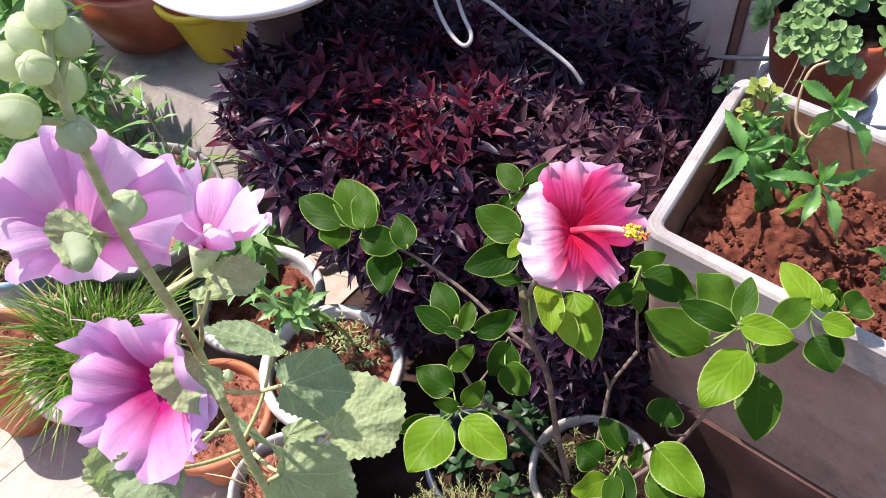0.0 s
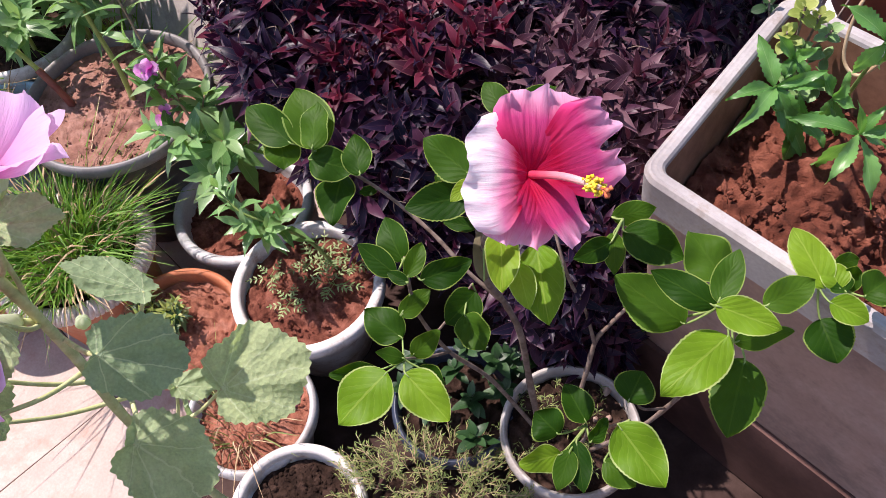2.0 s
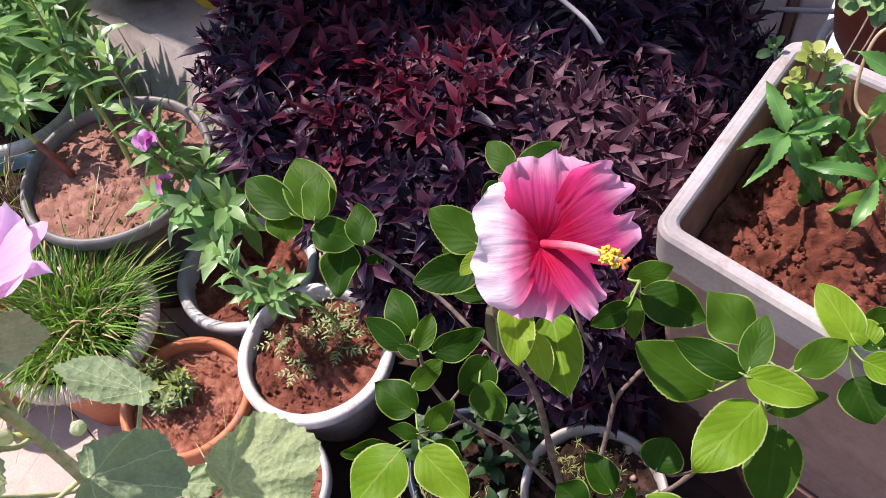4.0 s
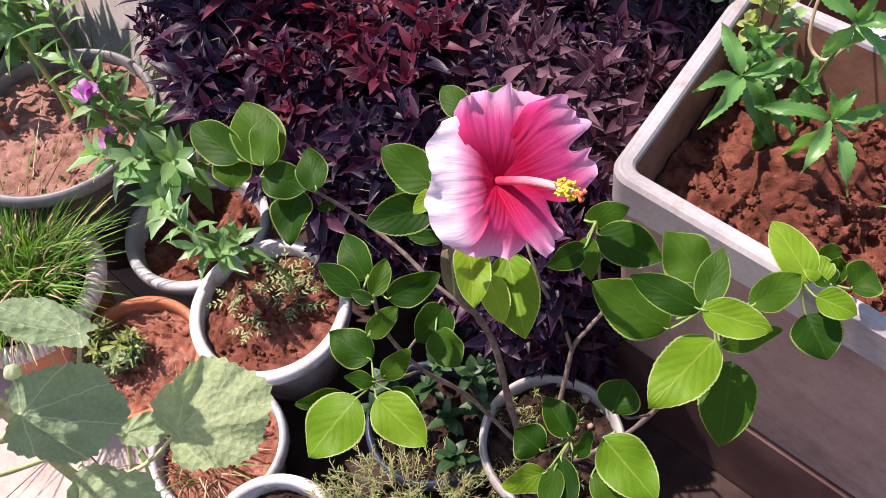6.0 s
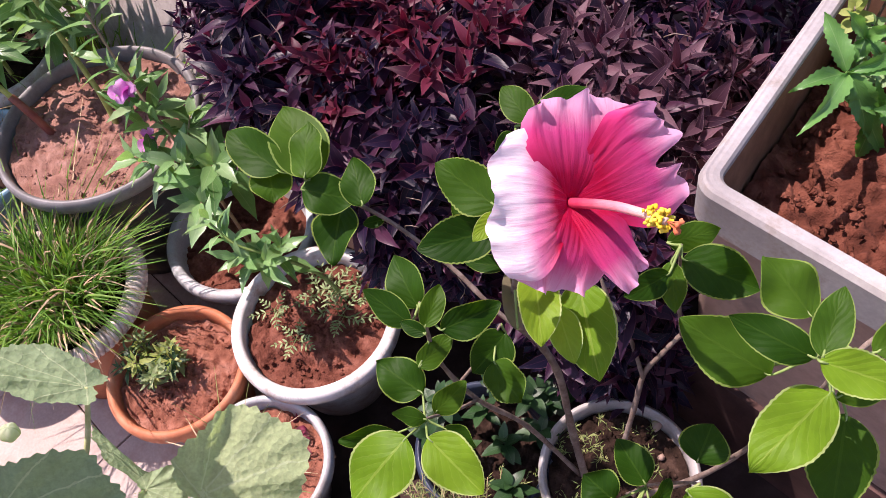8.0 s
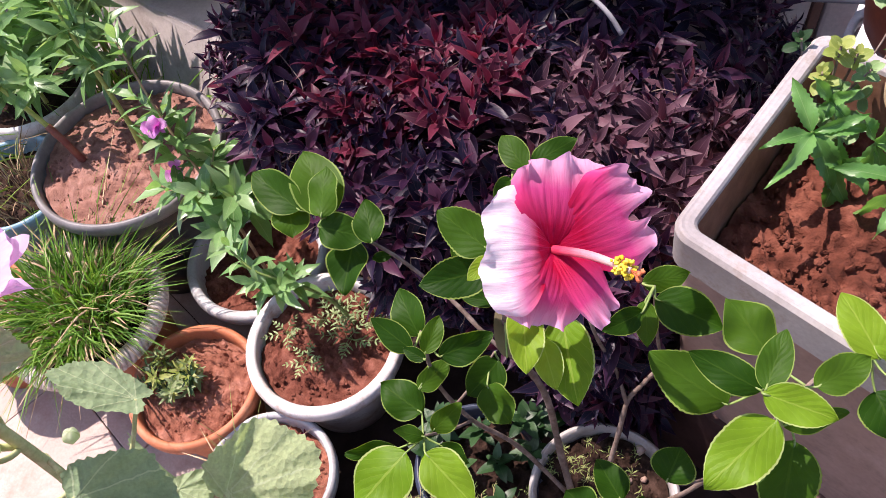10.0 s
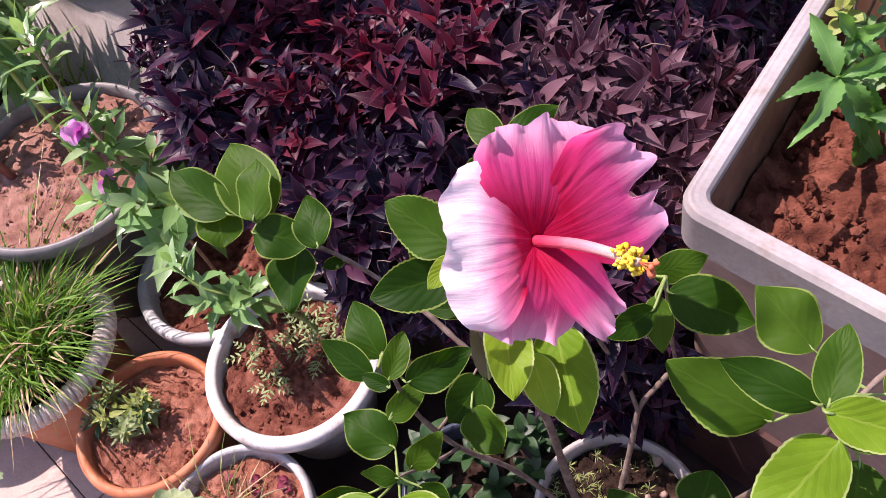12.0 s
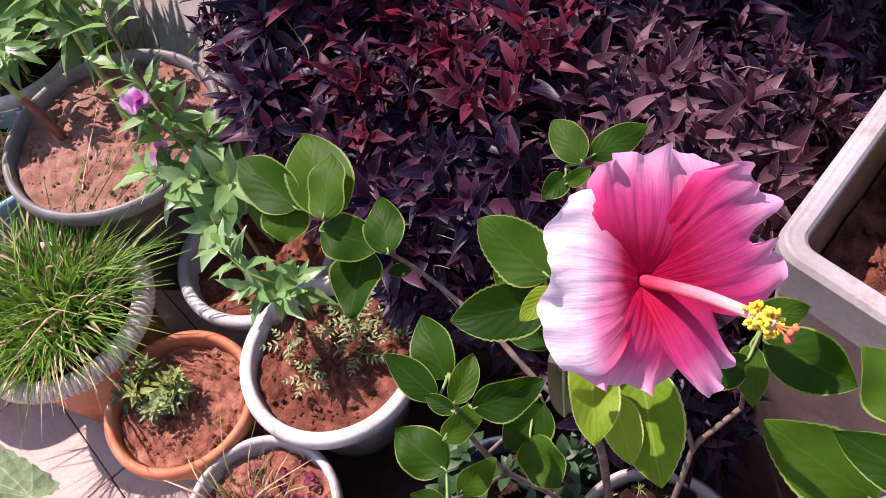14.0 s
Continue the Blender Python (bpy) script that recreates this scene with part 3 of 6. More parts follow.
for z, y in ((0.47, 1.60), (0.26, 1.60)):
    part("rail", mesh_of("rail", *tube([(0.60, y, z), (1.2, y - 0.05, z - 0.01), (2.2, y - 0.13, z - 0.02)], 0.006, sides=10, n=2), mats=(M["metal"],)), railing)
for x in (0.98, 1.6, 2.2):
    part("post", mesh_of("post", *tube([(x, 1.585 - (x - 0.6) * 0.08, 0.0), (x, 1.585 - (x - 0.6) * 0.08, 0.7)], 0.010, sides=10, n=2), mats=(M["metal"],)), railing)

# cement block with streaks, at the foot of the bush
bench = thing("cement_block", (-1.0, 1.85, 0), "grey streaked cement block on dark footings", "block")
bx, by = (0.86, -0.51), (0.51, 0.86)
v, f = box((-1.0, 0.0, 0.20), (0.62, 0.36, 0.405), 0.012)
v[:, 1] -= 0.10 * (0.405 - v[:, 2]) / 0.205 * (v[:, 1] < 0.2)          # the front leans back
part("slab", mesh_of("slab", oriented(v, (-1.13, 1.83, 0), bx, by), f, mats=(M["slab"],), smooth=False), bench)
for q in (-0.7, 0.1):
    v, f = box((q, 0.12, 0.0), (q + 0.2, 0.34, 0.199), 0.006)
    part("footing", mesh_of("footing", oriented(v, (-1.13, 1.83, 0), bx, by), f, mats=(M["plinth"],), smooth=False), bench)

# ---- tall white planter ----
PO, PF, PB = (0.272, 0.826, 0.0), (0.786, -0.619), (0.53, 0.848)
PL, PW, PZ = 1.15, 0.44, 0.745


def in_plan(v):
    return oriented(np.asarray(v, dtype=float), PO, PF, PB)


planter = thing("planter", PO, "tall white box planter with pinkish sides, full of red soil", "planter")


def frame_ring(outer, inner, zo, zi):
    """A four-sided band between two rounded rectangles (each x0, y0, x1, y1, corner) at heights zo and zi."""
    rings = []
    for (x0, y0, x1, y1, r), z in ((outer, zo), (inner, zi)):
        pts = []
        for cx, cy, a0 in ((x1 - r, y1 - r, 0), (x0 + r, y1 - r, 90), (x0 + r, y0 + r, 180), (x1 - r, y0 + r, 270)):
            for k in range(7):
                a = radians(a0 + 15 * k)
                pts.append((cx + r * math.cos(a), cy + r * math.sin(a), z))
        rings.append(pts)
    n = len(rings[0])
    return rings[0] + rings[1], [(k, (k + 1) % n, n + (k + 1) % n, n + k) for k in range(n)]


def banded(levels):
    """Stack of rounded rectangles joined into one skin."""
    s = Soup()
    for a, b in zip(levels, levels[1:]):
        v, f = frame_ring(a[0], b[0], a[1], b[1])
        s.add(in_plan(v), f)
    return s


def rr(inset, r):
    return (inset, inset, PL - inset, PW - inset, r)


rim = banded([(rr(0.010, 0.022), PZ - 0.075), (rr(0.004, 0.026), PZ - 0.070), (rr(0.0, 0.028), PZ - 0.008), (rr(0.004, 0.026), PZ - 0.001), (rr(0.007, 0.024), PZ + 0.001),
              (rr(0.010, 0.022), PZ + 0.0005), (rr(0.014, 0.020), PZ + 0.0008), (rr(0.021, 0.016), PZ), (rr(0.0245, 0.015), PZ - 0.004), (rr(0.026, 0.015), PZ - 0.010)])
part("rim", rim.mesh("rim", M["planter"]), planter, "white painted grooved rim")
body = banded([(rr(0.055, 0.02), 0.235), (rr(0.014, 0.022), PZ - 0.074)])
part("body", body.mesh("body", M["planter_side"]), planter, "pinkish weathered side")
inner = banded([(rr(0.0262, 0.015), PZ - 0.010), (rr(0.05, 0.015), 0.45)])
part("inner_wall", inner.mesh("inner_wall", M["planter_in"]), planter)
foot = banded([(rr(0.045, 0.01), 0.0), (rr(0.045, 0.01), 0.232), (rr(0.08, 0.01), 0.236)])
part("foot", foot.mesh("foot", M["dark_foot"]), planter, "dark maroon cement foot")
nx, ny = 260, 110
vs, fs = [], []
for j in range(ny + 1):
    for i in range(nx + 1):
        x, y = 0.038 + (PL - 0.076) * i / nx, 0.038 + (PW - 0.076) * j / ny
        ridge = 0.035 * math.exp(-((x - 0.20) / 0.06) ** 2) * math.exp(-((y - 0.26) / 0.13) ** 2)
        z = 0.618 + ridge + lump((x, y, 0), 0.022, 9) + 0.030 * abs(noise.noise(Vector((x * 24, y * 24, 4)))) + 0.020 * (0.5 - abs(noise.noise(Vector((x * 40, y * 46, 8))))) + lump((x, y, 2), 0.010, 60) + 0.004 * noise.noise(Vector((x * 150, y * 150, 3)))
        vs.append((x, y, z))
for j in range(ny):
    for i in range(nx):
        a = j * (nx + 1) + i
        fs.append((a, a + 1, a + nx + 2, a + nx + 1))
part("soil", mesh_of("soil", in_plan(vs), fs, mats=(M["soil_shadowed"],)), planter, "loose red clumpy soil")
s = scatter_clods(1900, lambda rg: in_plan([(rg.uniform(0.05, PL - 0.05), rg.uniform(0.05, PW - 0.05), 0.633 + rg.uniform(-0.005, 0.014))])[0], (0.0012, 0.0080), 5)
part("soil_crumb", s.mesh("soil_crumb", M["soil_shadowed"], smooth=False), planter, kind="stuff")


# ---- pots ----
def pot(name, cx, cy, rim_z, r_in, rim_w, base_r, body, rim_m, soil_m, drop, label, rim_h=0.032, group="garden pots", amp=0.009, mound=0.004, clods=26, segs=72, wob=0.004, inner=None):
    t = thing(name, (cx, cy, 0), label, "pot", group)
    r_out = r_in + rim_w
    rb = r_in + rim_w * 0.35
    c = (cx, cy, 0)
    z = rim_z
    prof = [(base_r * 0.9, 0.002), (base_r, 0.004), (base_r + (rb - base_r) * 0.5, z * 0.5), (rb - 0.001, z - rim_h)]
    part("body", mesh_of("body", *lathe(prof, c, segs, wob), mats=(body,)), t)
    prof = [(rb - 0.002, z - rim_h - 0.001), (r_out - 0.004, z - rim_h), (r_out, z - rim_h + 0.004), (r_out + 0.001, z - rim_h * 0.45), (r_out - 0.001, z - 0.005), (r_out - 0.005, z - 0.001), (r_in + rim_w * 0.45, z), (r_in + 0.004, z - 0.001), (r_in, z - 0.005), (r_in - 0.001, z - rim_h)]
    part("rim", mesh_of("rim", *lathe(prof, c, segs, wob), mats=(rim_m,)), t)
    prof = [(r_in - 0.0012, z - rim_h + 0.001), (r_in - 0.012, z - max(drop, rim_h) - 0.03)]
    part("inner_wall", mesh_of("inner_wall", *lathe(prof, c, segs, wob), mats=(inner or body,)), t)
    sc = (cx, cy, z - drop)
    part("soil", mesh_of("soil", *soil_disc(sc, r_in - 0.004, amp, mound, cx * 7), mats=(soil_m,)), t, "dry crumbled soil")
    if clods:
        part("soil_crumb", scatter_clods(clods * 3, in_disc((cx, cy, z - drop + mound * 0.5), r_in - 0.012), (0.001, 0.0058), int(abs(cx * 1000))).mesh("soil_crumb", soil_m, smooth=False), t, kind="stuff")
    return t


pot("white_pot", -0.324, 0.886, 0.249, 0.137, 0.022, 0.10, M["pot_white"], M["pot_white"], M["soil"], 0.035, "round white plastic pot with red soil and feathery seedlings", inner=M["pot_grey"], clods=60)
pot("grey_white_pot", -0.534, 1.104, 0.205, 0.138, 0.022, 0.09, M["pot_grey"], M["pot_grey"], M["soil"], 0.05, "greyish white plastic pot with red soil beside the bush", clods=40)
pot("terracotta_pot", -0.583, 0.790, 0.215, 0.1195, 0.016, 0.085, M["terracotta"], M["terracotta"], M["soil_red"], 0.035, "small orange terracotta pot with a little yellow-green shrub", clods=70)
pot("hibiscus_pot", 0.218, 0.625, 0.269, 0.112, 0.012, 0.085, M["pot_old"], M["pot_old"], M["soil_dark"], 0.03, "weathered grey plastic pot holding the hibiscus shrub", clods=40)
pot("large_dark_pot", -0.819, 1.257, 0.379, 0.200, 0.015, 0.15, M["pot_black"], M["pot_rim_grey"], M["soil_pale"], 0.03, "large dark grey pot with worn rim and pale red soil", amp=0.009, clods=120, inner=M["pot_rim_grey"])
pot("rose_grey_pot", -0.388, 0.625, 0.203, 0.114, 0.014, 0.08, M["pot_grey"], M["pot_grey"], M["soil_red"], 0.035, "grey plastic pot with red soil, dry grass and fallen petals", clods=50)
pot("hollyhock_pot", -0.250, 0.445, 0.22, 0.106, 0.019, 0.09, M["pot_white"], M["pot_white"], M["soil_dark"], 0.035, "white plastic pot with dark crumbly soil and a hollyhock", amp=0.008, clods=160)
pot("dark_blue_pot", 0.005, 0.665, 0.24, 0.105, 0.012, 0.08, M["pot_navy"], M["pot_navy"], M["soil_dark"], 0.04, "dark blue plastic pot with dark green rosettes", clods=0)
pot("needle_pot", -0.02, 0.475, 0.17, 0.105, 0.010, 0.08, M["dark_foot"], M["dark_foot"], M["soil_dark"], 0.02, "grey pot overgrown by needle-leaved ground cover", clods=0)
pot("small_grey_pot", 0.43, 0.36, 0.22, 0.105, 0.013, 0.08, M["pot_old"], M["pot_old"], M["soil_dark"], 0.04, "grey plastic pot with dark soil beside the planter", clods=10)
pot("blue_pot", -1.13, 1.22, 0.30, 0.13, 0.016, 0.10, M["pot_blue"], M["pot_blue"], M["soil_dark"], 0.04, "blue plastic pot with dry grass", clods=10)
pot("white_corner_pot", -1.20, 1.50, 0.33, 0.14, 0.018, 0.10, M["pot_white"], M["pot_white"], M["soil_dark"], 0.03, "white plastic pot with balsam plants and grass", clods=10)
pot("orange_corner_pot", -1.12, 0.92, 0.26, 0.11, 0.016, 0.085, M["terracotta"], M["terracotta"], M["soil"], 0.04, "orange terracotta pot at the edge of the group", clods=10)

# rope-wound pot
basket = pot("rope_rimmed_pot", -0.841, 0.913, 0.261, 0.142, 0.012, 0.115, M["terracotta"], M["terracotta"], M["soil_dark"], 0.02, "terracotta pot with a whitewashed rope-wound rim, full of grass", clods=0)
coil = Soup()
for k in range(96):
    a0 = 2 * math.pi * k / 96
    pts = []
    for q in range(7):
        b = 2 * math.pi * q / 6
        a = a0 + 0.035 * math.sin(b)
        r = 0.1545 + 0.0155 * math.cos(b)
        pts.append((-0.841 + r * math.cos(a), 0.913 + r * math.sin(a), 0.255 + 0.0175 * math.sin(b)))
    coil.add(*tube(pts, 0.0058, sides=6, n=2))
part("rope_winding", coil.mesh("rope_winding", M["rope"]), basket, "whitewashed rope winding", "stuff")

# things behind, on the cement block and the bush
clay = thing("clay_pot", (-0.90, 1.90, 0.405), "large brown clay pot lying on the cement block", "pot", "garden pots")
cv, cf, cu = lathe([(0.10, 0.0), (0.15, 0.03), (0.185, 0.12), (0.19, 0.2), (0.175, 0.21), (0.165, 0.12), (0.12, 0.05), (0.0, 0.04)], (-0.90, 1.90, 0.41), 48)
part("body", mesh_of("body", cv, cf, cu, (M["red_plastic"],)), clay)
YP = (-0.70, 1.80)
ypot = thing("yellow_pot", (*YP, 0.405), "yellow plastic flower pot on the cement block", "pot", "garden pots")
part("body", mesh_of("body", *lathe([(0.0, 0.0), (0.066, 0.0), (0.072, 0.012), (0.082, 0.05), (0.096, 0.10), (0.112, 0.165)], (*YP, 0.41), 48), mats=(M["yellow"],)), ypot)
part("rim", mesh_of("rim", *lathe([(0.112, 0.163), (0.130, 0.168), (0.135, 0.184), (0.128, 0.192), (0.118, 0.186), (0.10, 0.125), (0.0, 0.115)], (*YP, 0.41), 48), mats=(M["yellow"],)), ypot)
BN = (-0.410, 1.440, 0.865)
basin = thing("white_basin", (BN[0], BN[1], 0.0), "wide shallow white enamel basin behind the purple bush", "basin")
part("shell", mesh_of("shell", *lathe([(0.0, 0.0), (0.16, 0.0), (0.20, 0.012), (0.228, 0.042)], BN, 64), mats=(M["basin"],)), basin)
part("rim", mesh_of("rim", *lathe([(0.228, 0.041), (0.238, 0.043), (0.245, 0.050), (0.240, 0.058), (0.226, 0.056), (0.20, 0.026), (0.14, 0.012), (0.0, 0.010)], BN, 64), mats=(M["basin"],)), basin)
part("stand", mesh_of("stand", *lathe([(0.05, 0.0), (0.05, 0.866), (0.0, 0.867)], (BN[0], BN[1], 0.0), 24), mats=(M["dark_foot"],)), basin, "dark stand")
hose = thing("hose", (0.1, 1.4, 0.7), "pale plastic hose looped over the bush", "hose")
part("loop", mesh_of("loop", *tube([(-0.09, 1.62, 0.79), (-0.075, 1.43, 0.80), (-0.045, 1.32, 0.79), (-0.012, 1.265, 0.785), (0.004, 1.29, 0.79), (-0.02, 1.38, 0.80), (-0.06, 1.60, 0.83)], 0.0042, sides=10), mats=(M["hose"],)), hose)
part("run", mesh_of("run", *tube([(-0.08, 1.62, 0.84), (0.0, 1.43, 0.81), (0.05, 1.37, 0.80), (0.12, 1.31, 0.77), (0.19, 1.26, 0.735), (0.22, 1.24, 0.70)], 0.0042, sides=10), mats=(M["hose"],)), hose)

# red pot of succulents on a metal stand behind the planter
stand = thing("pot_stand", (0.74, 1.35, 0), "grey metal plant stand behind the planter", "plant stand")
for k in range(4):
    a = radians(45 + 90 * k)
    x, y = 0.74 + 0.12 * math.cos(a), 1.36 + 0.12 * math.sin(a)
    part("leg", mesh_of("leg", *tube([(x + 0.03 * math.cos(a), y + 0.03 * math.sin(a), 0.03), (x, y, 0.56)], 0.011, sides=8, n=2), mats=(M["metal"],)), stand)
part("ring", mesh_of("ring", *lathe([(0.11, 0.545), (0.125, 0.545), (0.125, 0.565), (0.11, 0.565), (0.11, 0.545)], (0.74, 1.36, 0), 40), mats=(M["metal"],)), stand)
spot = thing("succulent_pot", (0.74, 1.36, 0.565), "red-brown plastic pot crowded with succulents on a metal stand", "pot", "garden pots")
part("body", mesh_of("body", *lathe([(0.0, 0.568), (0.085, 0.568), (0.105, 0.60), (0.128, 0.70), (0.136, 0.76), (0.128, 0.765), (0.12, 0.70)], (0.74, 1.36, 0), 56), mats=(M["red_plastic"],)), spot)
part("soil", mesh_of("soil", *soil_disc((0.74, 1.36, 0.735), 0.124, 0.004, 0.0), mats=(M["soil_dark"],)), spot)


# ---- hibiscus shrub ----
EYEWARD = (0.05, -0.62, 0.80)
hib = thing("hibiscus_shrub", (0.2155, 0.62, 0.24), "hibiscus shrub with glossy green leaves and one large pink flower", "shrub")


def leaf_on(parent, base, tip, width, mat, up=EYEWARD, roll=0.0, profile="oval", along=14, across=3, fold=0.12, curl=0.10, wave=0.05, teeth=0.05, seed=0, name="leaf", label=""):
    base, tip = np.array(base), np.array(tip)
    way = tip - base
    length = float(np.linalg.norm(way))
    v, f, uv = blade(length, width, along, across, profile, fold, curl, wave, teeth, seed)
    v[:, 2] += curl * length * v[:, 1] / length
    return part(name, mesh_of(name, lay(v, base, way, up, roll), f, uv, (mat,)), parent, label)


def twig(parent, pts, r0, r1, mat, name="branch", knobs=0.10, seed=1):
    return part(name, mesh_of(name, *tube(pts, r0, r1, 8, 6, knobs, seed), mats=(mat,)), parent)


HIB = {}
HIB["A"] = [
    ((-0.155, 0.793, 0.800), (-0.206, 0.879, 0.825), 0.061),
    ((-0.157, 0.772, 0.824), (-0.160, 0.838, 0.846), 0.041),
    ((-0.195, 0.795, 0.806), (-0.269, 0.846, 0.822), 0.046),
    ((-0.187, 0.812, 0.800), (-0.222, 0.841, 0.809), 0.032),
    ((-0.214, 0.805, 0.800), (-0.202, 0.764, 0.787), 0.045),
    ((-0.168, 0.775, 0.800), (-0.099, 0.763, 0.795), 0.043),
    ((-0.093, 0.753, 0.800), (-0.109, 0.808, 0.816), 0.037),
    ((-0.129, 0.779, 0.765), (-0.135, 0.708, 0.743), 0.049),
    ((-0.081, 0.771, 0.745), (-0.107, 0.764, 0.744), 0.014),
]
HIB["B"] = [
    ((0.071, 0.662, 0.930), (0.014, 0.702, 0.943), 0.042),
    ((0.070, 0.658, 0.900), (-0.004, 0.637, 0.896), 0.040),
    ((0.073, 0.645, 0.945), (0.053, 0.620, 0.938), 0.016),
    ((0.074, 0.648, 0.850), (0.034, 0.651, 0.852), 0.017),
    ((0.051, 0.678, 0.880), (0.022, 0.695, 0.886), 0.024),
]
HIB["C"] = [
    ((-0.027, 0.621, 0.775), (-0.080, 0.654, 0.787), 0.031),
    ((-0.021, 0.640, 0.775), (-0.052, 0.695, 0.793), 0.038),
    ((-0.012, 0.617, 0.775), (0.002, 0.663, 0.789), 0.023),
    ((-0.010, 0.610, 0.775), (-0.038, 0.621, 0.779), 0.015),
    ((0.005, 0.615, 0.775), (0.068, 0.645, 0.783), 0.034),
    ((0.062, 0.676, 0.645), (0.023, 0.627, 0.630), 0.048),
    ((0.050, 0.639, 0.645), (0.085, 0.594, 0.629), 0.045),
    ((-0.031, 0.595, 0.645), (-0.089, 0.628, 0.657), 0.046),
    ((-0.035, 0.619, 0.665), (0.002, 0.658, 0.676), 0.028),
    ((-0.018, 0.579, 0.625), (0.018, 0.616, 0.637), 0.030),
]
HIB["D"] = [
    ((-0.039, 0.536, 0.665), (-0.097, 0.465, 0.642), 0.064),
    ((-0.016, 0.537, 0.665), (0.048, 0.484, 0.645), 0.052),
    ((-0.019, 0.557, 0.665), (-0.059, 0.562, 0.668), 0.022),
    ((-0.054, 0.549, 0.640), (-0.124, 0.536, 0.638), 0.030),
    ((-0.003, 0.557, 0.640), (0.036, 0.538, 0.632), 0.030),
]
HIB["E"] = [
    ((0.103, 0.641, 0.860), (0.111, 0.570, 0.837), 0.037),
    ((0.145, 0.650, 0.820), (0.166, 0.557, 0.789), 0.052),
    ((0.124, 0.621, 0.820), (0.142, 0.569, 0.803), 0.029),
    ((0.086, 0.606, 0.800), (0.074, 0.668, 0.819), 0.020),
]
HIB["F"] = [
    ((0.084, 0.928, 0.735), (0.047, 0.979, 0.750), 0.036),
    ((0.092, 0.936, 0.735), (0.155, 0.978, 0.745), 0.032),
    ((0.067, 0.909, 0.735), (0.043, 0.880, 0.727), 0.025),
    ((0.068, 0.896, 0.735), (0.094, 0.916, 0.740), 0.017),
]
HIB["G"] = [
    ((0.248, 0.690, 0.800), (0.323, 0.661, 0.789), 0.047),
    ((0.237, 0.687, 0.800), (0.239, 0.635, 0.783), 0.024),
    ((0.234, 0.673, 0.800), (0.188, 0.648, 0.793), 0.028),
    ((0.234, 0.709, 0.800), (0.289, 0.725, 0.803), 0.028),
]
HIB["H"] = [
    ((0.314, 0.561, 0.815), (0.234, 0.608, 0.832), 0.055),
    ((0.333, 0.549, 0.880), (0.265, 0.581, 0.892), 0.031),
    ((0.365, 0.633, 0.790), (0.323, 0.691, 0.809), 0.055),
    ((0.327, 0.534, 0.915), (0.347, 0.588, 0.931), 0.027),
    ((0.324, 0.531, 0.915), (0.387, 0.513, 0.908), 0.032),
    ((0.387, 0.565, 0.860), (0.439, 0.596, 0.869), 0.033),
    ((0.363, 0.541, 0.820), (0.427, 0.558, 0.824), 0.026),
    ((0.352, 0.535, 0.845), (0.283, 0.469, 0.824), 0.050),
    ((0.384, 0.541, 0.780), (0.366, 0.456, 0.751), 0.053),
    ((0.482, 0.615, 0.750), (0.502, 0.565, 0.733), 0.050),
    ((0.478, 0.634, 0.790), (0.442, 0.702, 0.812), 0.042),
    ((0.480, 0.616, 0.790), (0.523, 0.597, 0.783), 0.031),
    ((0.518, 0.626, 0.790), (0.548, 0.648, 0.796), 0.040),
    ((0.492, 0.667, 0.790), (0.521, 0.675, 0.792), 0.024),
    ((0.494, 0.634, 0.790), (0.480, 0.664, 0.800), 0.030),
    ((0.498, 0.648, 0.790), (0.521, 0.655, 0.792), 0.030),
    ((0.500, 0.630, 0.790), (0.488, 0.650, 0.797), 0.025),
    ((0.276, 0.575, 0.790), (0.271, 0.561, 0.786), 0.011),
]
HIB["I"] = [
    ((0.271, 0.528, 0.655), (0.288, 0.567, 0.668), 0.047),
    ((0.224, 0.520, 0.590), (0.192, 0.566, 0.606), 0.038),
    ((0.189, 0.500, 0.590), (0.155, 0.526, 0.600), 0.048),
    ((0.230, 0.493, 0.590), (0.250, 0.526, 0.601), 0.022),
    ((0.259, 0.499, 0.650), (0.319, 0.433, 0.625), 0.058),
    ((0.211, 0.487, 0.610), (0.224, 0.425, 0.588), 0.030),
    ((0.193, 0.468, 0.610), (0.139, 0.449, 0.605), 0.038),
    ((0.204, 0.474, 0.610), (0.190, 0.424, 0.592), 0.028),
    ((0.247, 0.465, 0.610), (0.289, 0.438, 0.599), 0.035),
]

rg = np.random.default_rng(11)
count = 0
# Leaves that are young, and leaves whose sunlight is put into the colour.
YOUNG_LIT = {"B": (2,), "D": (0, 1), "E": (0, 1, 2), "H": (4, 7, 10, 11, 14), "I": (4, 6)}
for grp, rows in HIB.items():
    for k, (base, tip, width) in enumerate(rows):
        count += 1
        mat = M["withered" if (grp, k) == ("E", 3) else "hib_young_lit" if k in YOUNG_LIT.get(grp, ()) else "hib"]
        leaf_on(hib, base, tip, width * 1.13, mat, roll=rg.uniform(-0.35, 0.35), seed=count, profile="ovate", across=4, along=30, fold=rg.uniform(-0.05, 0.45), curl=rg.uniform(0.02, 0.30), wave=rg.uniform(0.04, 0.11), teeth=rg.uniform(0.010, 0.028), name="bract" if (grp, k) == ("E", 3) else "leaf")
